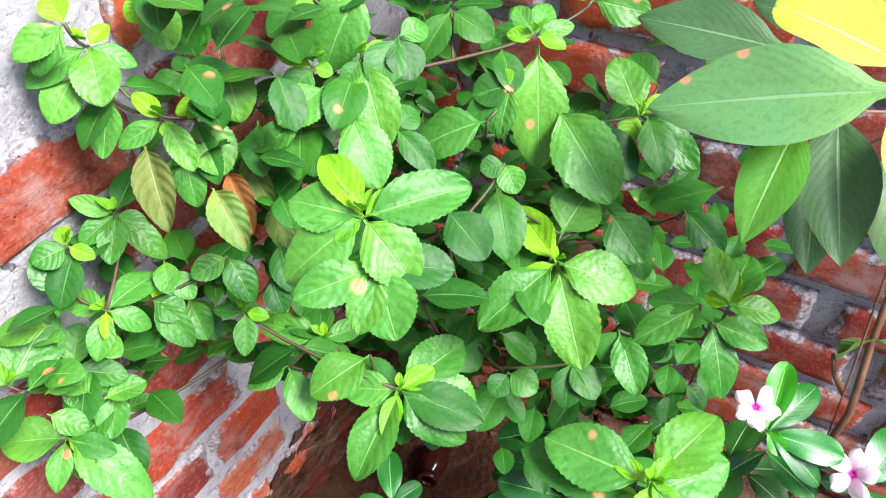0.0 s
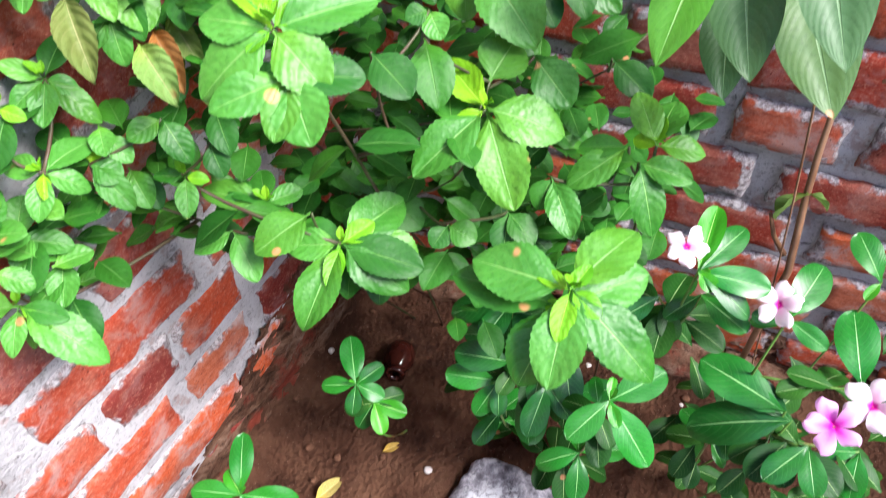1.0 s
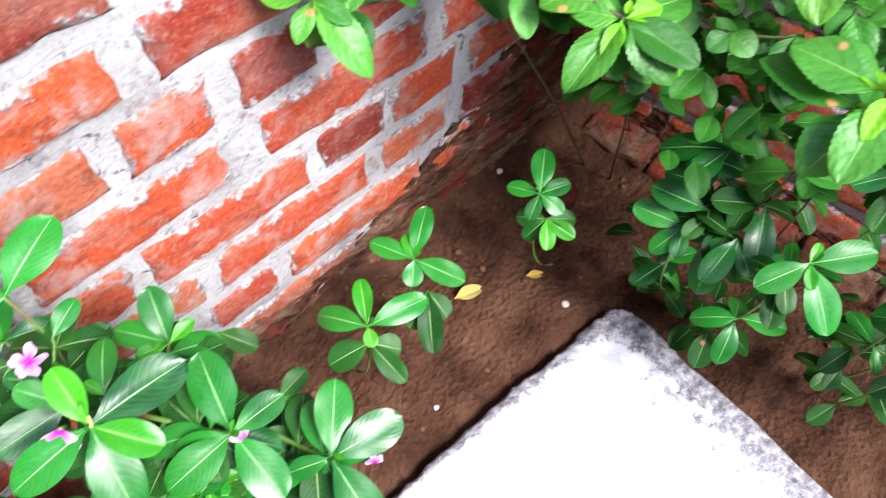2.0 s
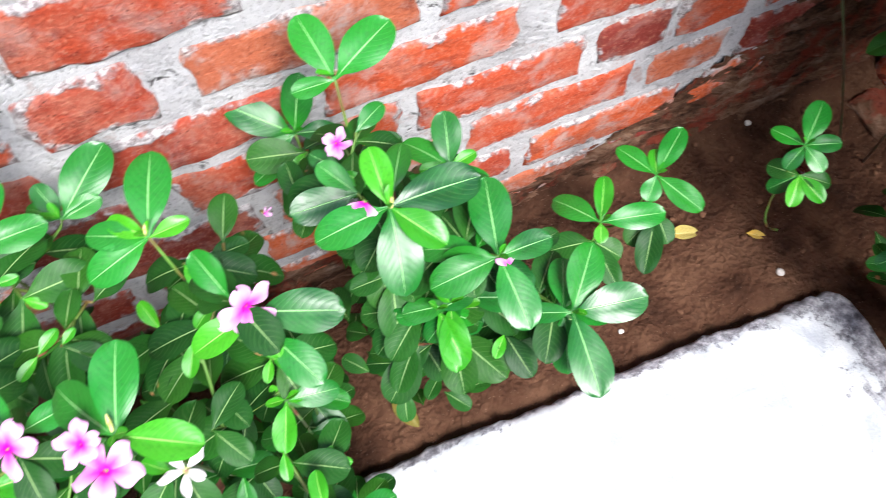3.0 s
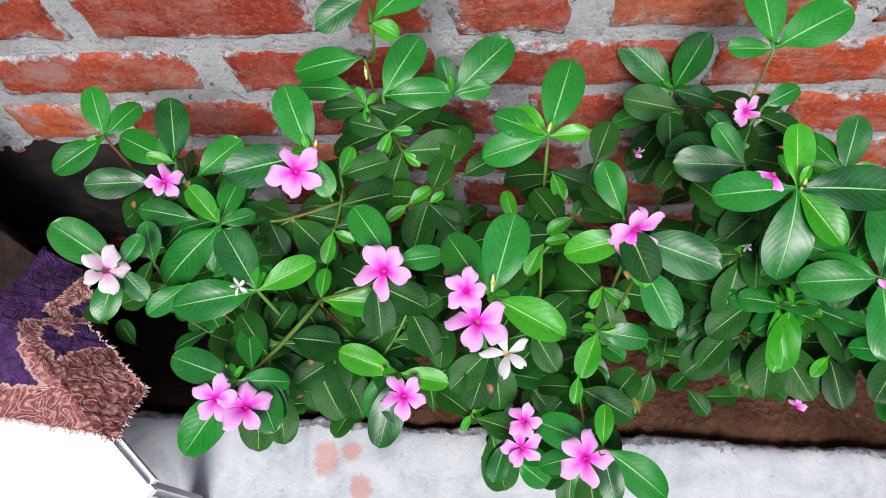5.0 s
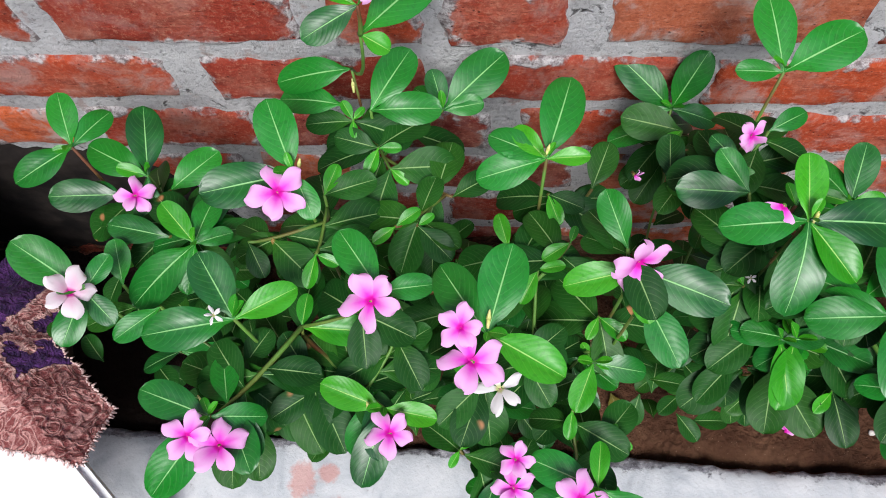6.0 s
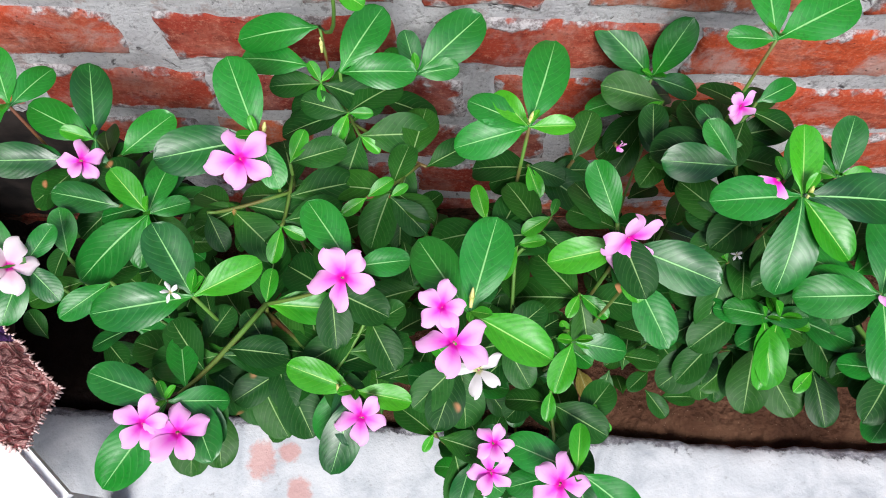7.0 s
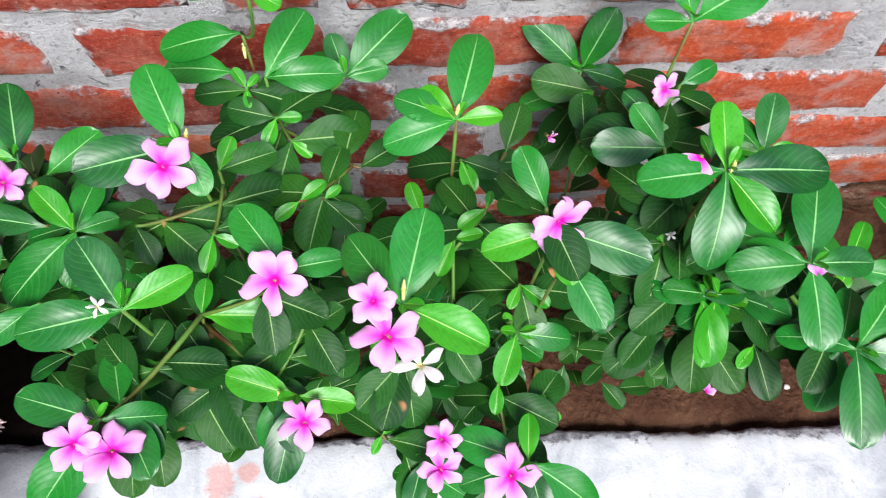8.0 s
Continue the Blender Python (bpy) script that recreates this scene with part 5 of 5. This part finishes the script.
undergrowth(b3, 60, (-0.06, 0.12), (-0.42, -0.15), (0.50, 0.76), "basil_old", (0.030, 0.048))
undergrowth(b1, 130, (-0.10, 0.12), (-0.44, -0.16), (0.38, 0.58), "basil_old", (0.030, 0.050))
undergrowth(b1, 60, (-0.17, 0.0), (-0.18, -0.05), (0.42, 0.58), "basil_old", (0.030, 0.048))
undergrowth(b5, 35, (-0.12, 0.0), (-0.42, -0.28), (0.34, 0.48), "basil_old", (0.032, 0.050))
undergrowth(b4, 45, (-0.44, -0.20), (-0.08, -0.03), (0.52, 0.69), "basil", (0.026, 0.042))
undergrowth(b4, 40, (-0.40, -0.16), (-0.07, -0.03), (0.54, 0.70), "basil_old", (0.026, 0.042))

# ---- the stool with its draped cloth ----
def box(bm, m, x, y, z, soft=0.004):
    """A bevelled block of that size, centred, at the pose m."""
    made = bmesh.ops.create_cube(bm, size=1.0, matrix=m @ Matrix.Diagonal((x, y, z, 1)))
    edges = list({e for v in made["verts"] for e in v.link_edges})
    bmesh.ops.bevel(bm, geom=edges, offset=soft, segments=2, affect="EDGES")


WHITE = plain_material("white_painted_board", (0.74, 0.74, 0.76), (0.82, 0.82, 0.83), 60.0, 0.5, 0.4, 0.0006)
STOOL_TOP = 0.245
stool = thing("stool", (-1.543, -0.491, 0.0), "low white painted stool standing on the slab", "stool")
stool_turn = pose(0, 0, 0, 0, 0, -41)
for name, place, size in (("board", (-0.034, 0.11, STOOL_TOP - 0.012), (0.292, 0.22, 0.024)), ("rail", (-0.034, 0.11, STOOL_TOP - 0.036), (0.20, 0.03, 0.024)),
                          *[("leg", (-0.034 + sx * 0.11, 0.11 + sy * 0.075, (STOOL_TOP - 0.024) / 2), (0.028, 0.028, STOOL_TOP - 0.024)) for sx in (-1, 1) for sy in (-1, 1)]):
    bm = bmesh.new()
    box(bm, stool_turn @ Matrix.Translation(place), *size, 0.007)
    part(name, bm, WHITE, stool, smooth=False)


def cloth_material():
    """Dark purple velvet with a pink brocade border and a curling band."""
    n = Nodes("purple_brocade")
    at = n.node("ShaderNodeSeparateXYZ")
    n.nt.links.new(n.place(), at.inputs[0])
    flat = n.node("ShaderNodeVectorMath", operation="MULTIPLY")
    n.nt.links.new(n.place(), flat.inputs[0])
    flat.inputs[1].default_value = (1, 1, 0)

    def stroke(ax, ay, bx, by, wide):
        """How far outside a rounded stroke from a to b a point lies."""
        long = Vector((bx - ax, by - ay, 0))
        off = n.node("ShaderNodeVectorMath", operation="SUBTRACT")
        n.nt.links.new(flat.outputs[0], off.inputs[0])
        off.inputs[1].default_value = (ax, ay, 0)
        dot = n.node("ShaderNodeVectorMath", operation="DOT_PRODUCT")
        n.nt.links.new(off.outputs[0], dot.inputs[0])
        dot.inputs[1].default_value = long / long.length_squared
        go = n.node("ShaderNodeVectorMath", operation="SCALE")
        go.inputs[0].default_value = long
        n.put(go.inputs["Scale"], n.calc("ADD", dot.outputs["Value"], 0.0, clamp=True))
        rest = n.node("ShaderNodeVectorMath", operation="SUBTRACT")
        n.nt.links.new(off.outputs[0], rest.inputs[0])
        n.nt.links.new(go.outputs[0], rest.inputs[1])
        size = n.node("ShaderNodeVectorMath", operation="LENGTH")
        n.nt.links.new(rest.outputs[0], size.inputs[0])
        return n.calc("SUBTRACT", size.outputs["Value"], wide)

    outside = n.calc("ADD", at.outputs[1], 0.300)
    for line in ((-1.420, -0.282, -1.375, -0.288, 0.043), (-1.456, -0.290, -1.486, -0.258, 0.015), (-1.486, -0.258, -1.502, -0.228, 0.011), (-1.502, -0.228, -1.488, -0.217, 0.008),
                 (-1.488, -0.217, -1.464, -0.230, 0.007), (-1.480, -0.140, -1.487, -0.176, 0.012), (-1.487, -0.176, -1.497, -0.197, 0.010), (-1.497, -0.197, -1.477, -0.214, 0.008),
                 (-1.477, -0.214, -1.458, -0.210, 0.007), (-1.458, -0.210, -1.458, -0.201, 0.006)):
        outside = n.calc("MINIMUM", outside, stroke(*line))
    scallop = n.calc("MULTIPLY", n.calc("SUBTRACT", n.cells(150.0), 0.4), 0.006)
    edge = n.calc("ADD", outside, scallop)
    pattern = n.smooth(edge, -0.0005, 0.0010, 1.0, 0.0)
    rim = n.smooth(n.calc("ABSOLUTE", n.calc("ADD", edge, 0.0022)), 0.0010, 0.0024, 1.0, 0.0)
    curl = n.calc("FRACT", n.calc("MULTIPLY", n.noise(30.0, 1.5, 0.4, distort=1.6), 7.0))
    swirl = n.smooth(n.calc("ABSOLUTE", n.calc("SUBTRACT", curl, 0.5)), 0.10, 0.30, 1.0, 0.0)
    thread = n.noise(190.0, 4.0, 0.7, distort=1.2)
    light = n.calc("MULTIPLY", n.calc("ADD", n.calc("MULTIPLY", swirl, 0.65), n.smooth(thread, 0.45, 0.62, 0.0, 0.6)), 0.8, clamp=True)
    gold = n.mix(light, (0.21, 0.050, 0.050), (0.68, 0.37, 0.34))
    gold = n.mix(n.calc("MULTIPLY", rim, 0.7), gold, (0.72, 0.46, 0.42))
    velvet = n.mix(n.smooth(n.noise(80.0, 5.0), 0.3, 0.7), (0.026, 0.007, 0.055), (0.095, 0.026, 0.150))
    n.bsdf.inputs["Sheen Weight"].default_value = 0.1
    n.bump(n.calc("ADD", n.calc("MULTIPLY", pattern, 1.0), n.calc("ADD", n.calc("MULTIPLY", swirl, 0.5), thread)), 0.8, 0.003)
    return n.done(n.mix(pattern, velvet, gold), 0.78, 0.25)


HEM_SOUTH = ((-1.548, -0.333), (-1.467, -0.339), (-1.365, -0.355))
HEM_NORTH = ((-1.548, -0.106), (-1.531, -0.116), (-1.500, -0.128), (-1.484, -0.147), (-1.450, -0.219), (-1.370, -0.289))


def along(line, u):
    """The place at the share u of a polyline."""
    steps = [math.dist(a, b) for a, b in zip(line, line[1:])]
    run = u * sum(steps)
    for a, b, s in zip(line, line[1:], steps):
        if run <= s + 1e-6:
            return a[0] + (b[0] - a[0]) * run / s, a[1] + (b[1] - a[1]) * run / s
        run -= s
    return line[-1]


def cloth_point(u, v):
    """A cloth over the board's edge: flat on it, then hanging down obliquely; soft folds towards its hem."""
    (ax, ay), (bx, by) = along(HEM_SOUTH, u), along(HEM_NORTH, u)
    x, y = ax + (bx - ax) * v, ay + (by - ay) * v
    past = 0.656 * (x + 1.543) + 0.755 * (y + 0.491) - 0.212
    z = STOOL_TOP + 0.0035 - 0.95 * max(0.0, past) + 0.003 * (1 + rough3((x, y, 0), 16, 2))
    z += 0.006 * max(0.0, past) / 0.06 * math.sin(60 * (x - y))
    rag = 0.0022 * rough3((x, y, 0), 160, 7)
    return x + rag, y + rag, max(z, STOOL_TOP + 0.0005) if past < 0 else z


def draped_cloth():
    owner = thing("draped_cloth", (-1.50, -0.27, STOOL_TOP + 0.001), "purple velvet cloth with pink brocade border draped over the stool", "cloth")
    here = owner.location
    bm = bmesh.new()
    rows = grid(bm, 90, 70, lambda u, v: Vector(cloth_point(u, v)) - here)
    for line in (rows[0][::-1], rows[-1], [r[-1] for r in rows]):
        low = [bm.verts.new(c.co + Vector((0, 0, -0.004))) for c in line]
        for k in range(len(line) - 1):
            bm.faces.new((line[k], line[k + 1], low[k + 1], low[k]))
    bmesh.ops.recalc_face_normals(bm, faces=bm.faces)
    sheet = part("cloth", bm, cloth_material(), owner)
    trim = plain_material("pale_fringe", (0.42, 0.24, 0.22), (0.74, 0.58, 0.56), 300.0, 0.9, 0.2, 0.001)
    for name, walk_along in (("fringe", [(k / 90, 0.0) for k in range(91)]), ("fringe", [(1.0, k / 30) for k in range(31)]), ("fringe", [(k / 110, 1.0) for k in range(30, 111)])):
        bm = bmesh.new()
        for k, (u, v) in enumerate(walk_along):
            p = Vector(cloth_point(u, v)) - here
            q = p + (p - Vector(cloth_point(min(u, 0.97) if u == 1.0 else u, 0.06 if v == 0 else min(v, 0.96))) + here).normalized() * 0.0025 + Vector((dice.uniform(-0.0025, 0.0025), dice.uniform(-0.0025, 0.0025), -0.002))
            tube(bm, [p + Vector((0, 0, 0.001)), q], 0.0014, 0.0008, 4)
        part(name, bm, trim, sheet, "pale frayed fringe")
    return owner


draped_cloth()


# ---- small things on the soil ----
def fallen_leaf(x, y, az, length, label, kind="fallen"):
    owner = thing("fallen_leaf", (x, y, soil_height(x, y) + 0.004), label, "leaf", "fallen leaves on the soil")
    leaf_at(owner, owner.location, az, 4, length, 0.9, kind, 12, "blade")


fallen_leaf(-0.328, -0.142, -18, 0.050, "yellow fallen leaf lying on bare soil")
fallen_leaf(-0.797, -0.206, -72, 0.055, "dull green fallen leaf lying beside the slab", "dull")
fallen_leaf(-0.215, -0.185, -35, 0.030, "small yellowing leaf lying under a seedling")


def bottle_neck():
    """A brown bottle, neck out, half sunk into the soil of the corner."""
    owner = thing("bottle", (-0.050, -0.118, soil_height(-0.05, -0.118) + 0.006), "dark brown glass bottle neck half buried in the soil", "bottle")
    glass = plain_material("brown_bottle_glass", (0.030, 0.006, 0.004), (0.060, 0.014, 0.009), 40.0, 0.12, 0.6, 0.0004)
    for name, line in (("body", ((0.0, 0.0), (0.020, 0.0), (0.024, 0.008), (0.024, 0.030), (0.014, 0.042), (0.012, 0.050))), ("rim", ((0.012, 0.048), (0.0165, 0.050), (0.0165, 0.058), (0.011, 0.060), (0.010, 0.050)))):
        bm = bmesh.new()
        rings = [[bm.verts.new((h, r * math.cos(t), r * math.sin(t))) for t in (2 * math.pi * i / 20 for i in range(20))] for r, h in line]
        for a, b in zip(rings, rings[1:]):
            for i in range(20):
                bm.faces.new((a[i], a[(i + 1) % 20], b[(i + 1) % 20], b[i]))
        bmesh.ops.remove_doubles(bm, verts=bm.verts, dist=0.0001)
        bmesh.ops.recalc_face_normals(bm, faces=bm.faces)
        part(name, bm, glass, owner).matrix_basis = pose(0, 0, 0, 0, -12, 200)


bottle_neck()


def pebble(x, y, size, seed, material, label, name="pebble", group="pebbles on the soil"):
    bm = bmesh.new()
    bmesh.ops.create_icosphere(bm, subdivisions=2, radius=size)
    for v in bm.verts:
        v.co *= 1 + 0.35 * rough3(v.co, 0.9 / size, seed)
        v.co.z *= 0.65
    ob = part(name, bm, material)
    ob.location = (x, y, soil_height(x, y) + size * 0.25)
    return tagged(ob, label, name, group)


CLOD = plain_material("dry_clod", (0.06, 0.028, 0.016), (0.15, 0.075, 0.045), 90.0, 0.95, 0.1, 0.004)
CHIP = plain_material("mortar_chip", (0.40, 0.36, 0.34), (0.62, 0.58, 0.55), 90.0, 0.95, 0.1, 0.003)
pebble(-0.458, -0.245, 0.004, 1.0, CHIP, "tiny white mortar chip lying on soil")
scatter = random.Random(77)
for k in range(80):
    if k % 3:
        x, y = scatter.uniform(-1.3, 0.1), scatter.uniform(-0.27, -0.02)
    else:
        x, y = scatter.uniform(-0.09, 0.12), scatter.uniform(-0.8, -0.03)
    pebble(x, y, scatter.uniform(0.0025, 0.007), k, CLOD if k % 16 else CHIP, "small crumbly clod of dry brown earth" if k % 16 else "small pale chip of fallen mortar", "clod" if k % 16 else "pebble", "clods on the soil" if k % 16 else "pebbles on the soil")


def fallen_petals(x, y, hue):
    owner = thing("fallen_flower", (x, y, soil_height(x, y) + 0.003), "wilted pink flower fallen on the soil", "flower", "fallen flowers")
    for k in range(3):
        p = new("petal", PETALS[hue])
        p.parent = owner
        p.matrix_basis = pose(0, 0, 0.003 * k, 10 * k, -12, 70 * k) @ Matrix.Scale(0.014, 4)


fallen_petals(-0.575, -0.250, "pink")


def dry_twig():
    owner = thing("dry_twig", (0.135, -0.600, soil_height(0.135, -0.6)), "dry brown stalk with a torn sheath against the wall", "twig")
    stem(owner, [(0.135, -0.600, 0.0), (0.105, -0.586, 0.344), (0.127, -0.566, 0.441), (0.144, -0.557, 0.494), (0.156, -0.551, 0.541), (0.168, -0.540, 0.604), (0.174, -0.527, 0.676)], 0.0050, 0.0025, DRY)
    stem(owner, [(0.131, -0.575, 0.34), (0.125, -0.555, 0.37), (0.118, -0.540, 0.41)], 0.004, 0.002, DRY, "side_shoot")
    stem(owner, [(0.112, -0.574, 0.62), (0.10, -0.62, 0.66), (0.08, -0.68, 0.72)], 0.002, 0.001, DRY, "side_shoot")
    leaf_at(owner, (0.126, -0.567, 0.45), 110, -50, 0.05, 0.5, "withered", 0, "sheath")
    leaf_at(owner, (0.126, -0.567, 0.45), -80, -20, 0.03, 0.5, "withered", 0, "sheath")


dry_twig()

# ---- bricks of the walls ----
def brick_mesh(name, length, height, seed):
    """A worn brick: a flat gritty face with small crumbled arrises, x along, face to -y."""
    bm = bmesh.new()
    nu, nv = max(9, int(length / 0.013)), 8

    def share(t, n, size):
        k = round(t * n)
        edge = 0.005 / size
        return (0.0, edge, *[edge + (1 - 2 * edge) * q / (n - 2) for q in range(1, n - 2)], 1 - edge, 1.0)[k]

    def at(u, v):
        u, v = share(u, nu, length), share(v, nv, height)
        x, z = (u - 0.5) * length, (v - 0.5) * height
        y = -0.0030 - 0.0013 * rough3((x, seed, z), 22, seed * 3.1)
        gnaw = 0.009 * rough3((x, seed, z), 30, seed + 5)
        x += gnaw * (1 if u > 0.5 else -1) * (abs(u - 0.5) > 0.46)
        z += (0.006 * rough3((x, seed, z), 18, seed + 9) + 0.003 * rough3((x, seed, z), 60, seed + 2)) * (abs(v - 0.5) > 0.40)
        if u in (0.0, 1.0) or v in (0.0, 1.0):
            y += 0.0042
        return x, y, z
    rows = grid(bm, nu, nv, at)
    rim = [*rows[0], *[r[-1] for r in rows[1:]], *rows[-1][-2::-1], *[r[0] for r in rows[-2:0:-1]]]
    low = [bm.verts.new((c.co.x, 0.05, c.co.z)) for c in rim]
    for i in range(len(rim)):
        j = (i + 1) % len(rim)
        bm.faces.new((rim[j], rim[i], low[i], low[j]))
    bmesh.ops.recalc_face_normals(bm, faces=bm.faces)
    me = mesh_of(name, bm, BRICK)
    rim_share = me.attributes.new("rim", "FLOAT", "POINT")
    for v in me.vertices:
        rim_share.data[v.index].value = max(0.0, 1 - max(0.0, min(length / 2 - abs(v.co.x), height / 2 - abs(v.co.z)) - 0.001) / 0.018)
    return me


STRETCHERS = [brick_mesh("brick", 0.224, 0.066, k + 1.3) for k in range(6)]
HEADERS = [brick_mesh("brick", 0.109, 0.066, k + 21.7) for k in range(6)]
mason = random.Random(12)


def lay(wall, x, z, length, out=0.0, tall=1.0):
    """One brick of a wall, centred at x, z on its face."""
    kinds, unit = (STRETCHERS, 0.222) if length > 0.16 else (HEADERS, 0.107)
    ob = new("brick", mason.choice(kinds))
    ob.parent = wall
    flip = mason.choice((1, -1))
    ob.matrix_basis = pose(x, out + mason.uniform(-0.0015, 0.0010), z, mason.uniform(-0.8, 0.8), mason.uniform(-0.8, 0.8), mason.uniform(-0.35, 0.35)) @ Matrix.Diagonal((flip * length / unit, 1, tall * mason.uniform(0.98, 1.10), 1))


def course(wall, shift, z, joints, start, end, gap=0.030, out=0.0, tall=1.0):
    """Fill a course from start to end with the given brick ends (start and end of each), then carry on both ways."""
    ends = sorted(joints)
    for a, b in ends:
        lay(wall, (a + b) / 2 - shift, z, b - a, out, tall)
    x = ends[0][0] - gap
    k = 0
    while x > start:
        n = 0.222 if (k + int(z * 40)) % 3 else 0.108
        lay(wall, x - n / 2 - shift, z, n, out + mason.uniform(-0.4, 0.4) * abs(out), tall)
        x -= n + gap * mason.uniform(0.7, 1.3)
        k += 1
    x = ends[-1][1] + gap
    while x < end - 0.05:
        n = min(0.222 if k % 2 else 0.108, end - x)
        lay(wall, x + n / 2 - shift, z, n, out + mason.uniform(-0.4, 0.4) * abs(out), tall)
        x += n + gap * mason.uniform(0.7, 1.3)
        k += 1


A0 = -2.72
ROW = 0.0885
course(wall_a, A0, 0.398 - 4 * ROW, [(-0.62, -0.40)], A0, CORNER)
course(wall_a, A0, 0.398 - 3 * ROW, [(-0.625, -0.53), (-0.50, -0.27)], A0, CORNER)
course(wall_a, A0, 0.398 - 2 * ROW, [(-0.84, -0.62), (-0.59, -0.365), (-0.335, -0.225)], A0, CORNER)
course(wall_a, A0, 0.398 - ROW, [(-1.40, -1.225), (-1.19, -0.965), (-0.93, -0.82), (-0.79, -0.68), (-0.655, -0.45), (-0.427, -0.33), (-0.32, -0.215)], A0, CORNER)
course(wall_a, A0, 0.398, [(-1.51, -1.282), (-1.245, -1.03), (-0.995, -0.785), (-0.755, -0.537), (-0.492, -0.268)], A0, CORNER)
course(wall_a, A0, 0.398 + ROW, [(-1.362, -1.142), (-1.11, -1.03), (-1.006, -0.902), (-0.862, -0.65), (-0.62, -0.532), (-0.50, -0.41), (-0.36, -0.25)], A0, CORNER)
course(wall_a, A0, 0.398 + 2 * ROW, [(-0.98, -0.80), (-0.765, -0.60), (-0.565, -0.345)], A0, CORNER)
for k, ends in ((3, [(-0.80, -0.58), (-0.33, -0.12)]), (4, [(-0.66, -0.46), (-0.425, -0.265), (-0.235, -0.02)]), (5, [(-0.95, -0.75), (-0.25, -0.05)]), (6, [(-0.60, -0.38), (-0.30, -0.19)])):
    for a, b in ends:
        lay(wall_a, (a + b) / 2 - A0, 0.398 + k * ROW, b - a)
    course(wall_a, A0, 0.398 + k * ROW, [(-1.20 - 0.06 * k, -0.98 - 0.06 * k)], A0, -1.0)
for k in range(7, 13):
    course(wall_a, A0, 0.398 + k * ROW, [(-0.70 - 0.07 * (k % 3), -0.48 - 0.07 * (k % 3)), (-0.45 - 0.07 * (k % 3), -0.23 - 0.07 * (k % 3))], A0, CORNER)
B_ROWS = {0: [(0.224, 0.443), (0.466, 0.584), (0.612, 0.83)], -1: [(0.288, 0.508), (0.538, 0.757)], -2: [(0.355, 0.577), (0.616, 0.836)], 1: [(0.33, 0.44), (0.466, 0.68)]}
for k in range(-5, 12):
    course(wall_b, 0.0, 0.474 + k * 0.084, B_ROWS.get(k, [(0.30 + 0.11 * (k % 2), 0.52 + 0.11 * (k % 2))]), 0.0, 2.45, 0.026, -0.006, 0.95)
# the footing of the cross wall: earth-stained bricks laid flat, a little proud of it
FOOT_MESH = [brick_mesh("footing_brick", 0.122, 0.07, k + 41.3) for k in range(3)]
for me in FOOT_MESH:
    me.materials[0] = MUD
for k in range(5):
    ob = new("footing_brick", FOOT_MESH[k % 3])
    ob.parent = wall_b
    ob.matrix_basis = pose(0.105 + 0.134 * k, -0.030, 0.012 + mason.uniform(-0.006, 0.006), -76, mason.uniform(-3, 3), mason.uniform(-5, 5)) @ Matrix.Diagonal((1, 1, 1.1, 1))
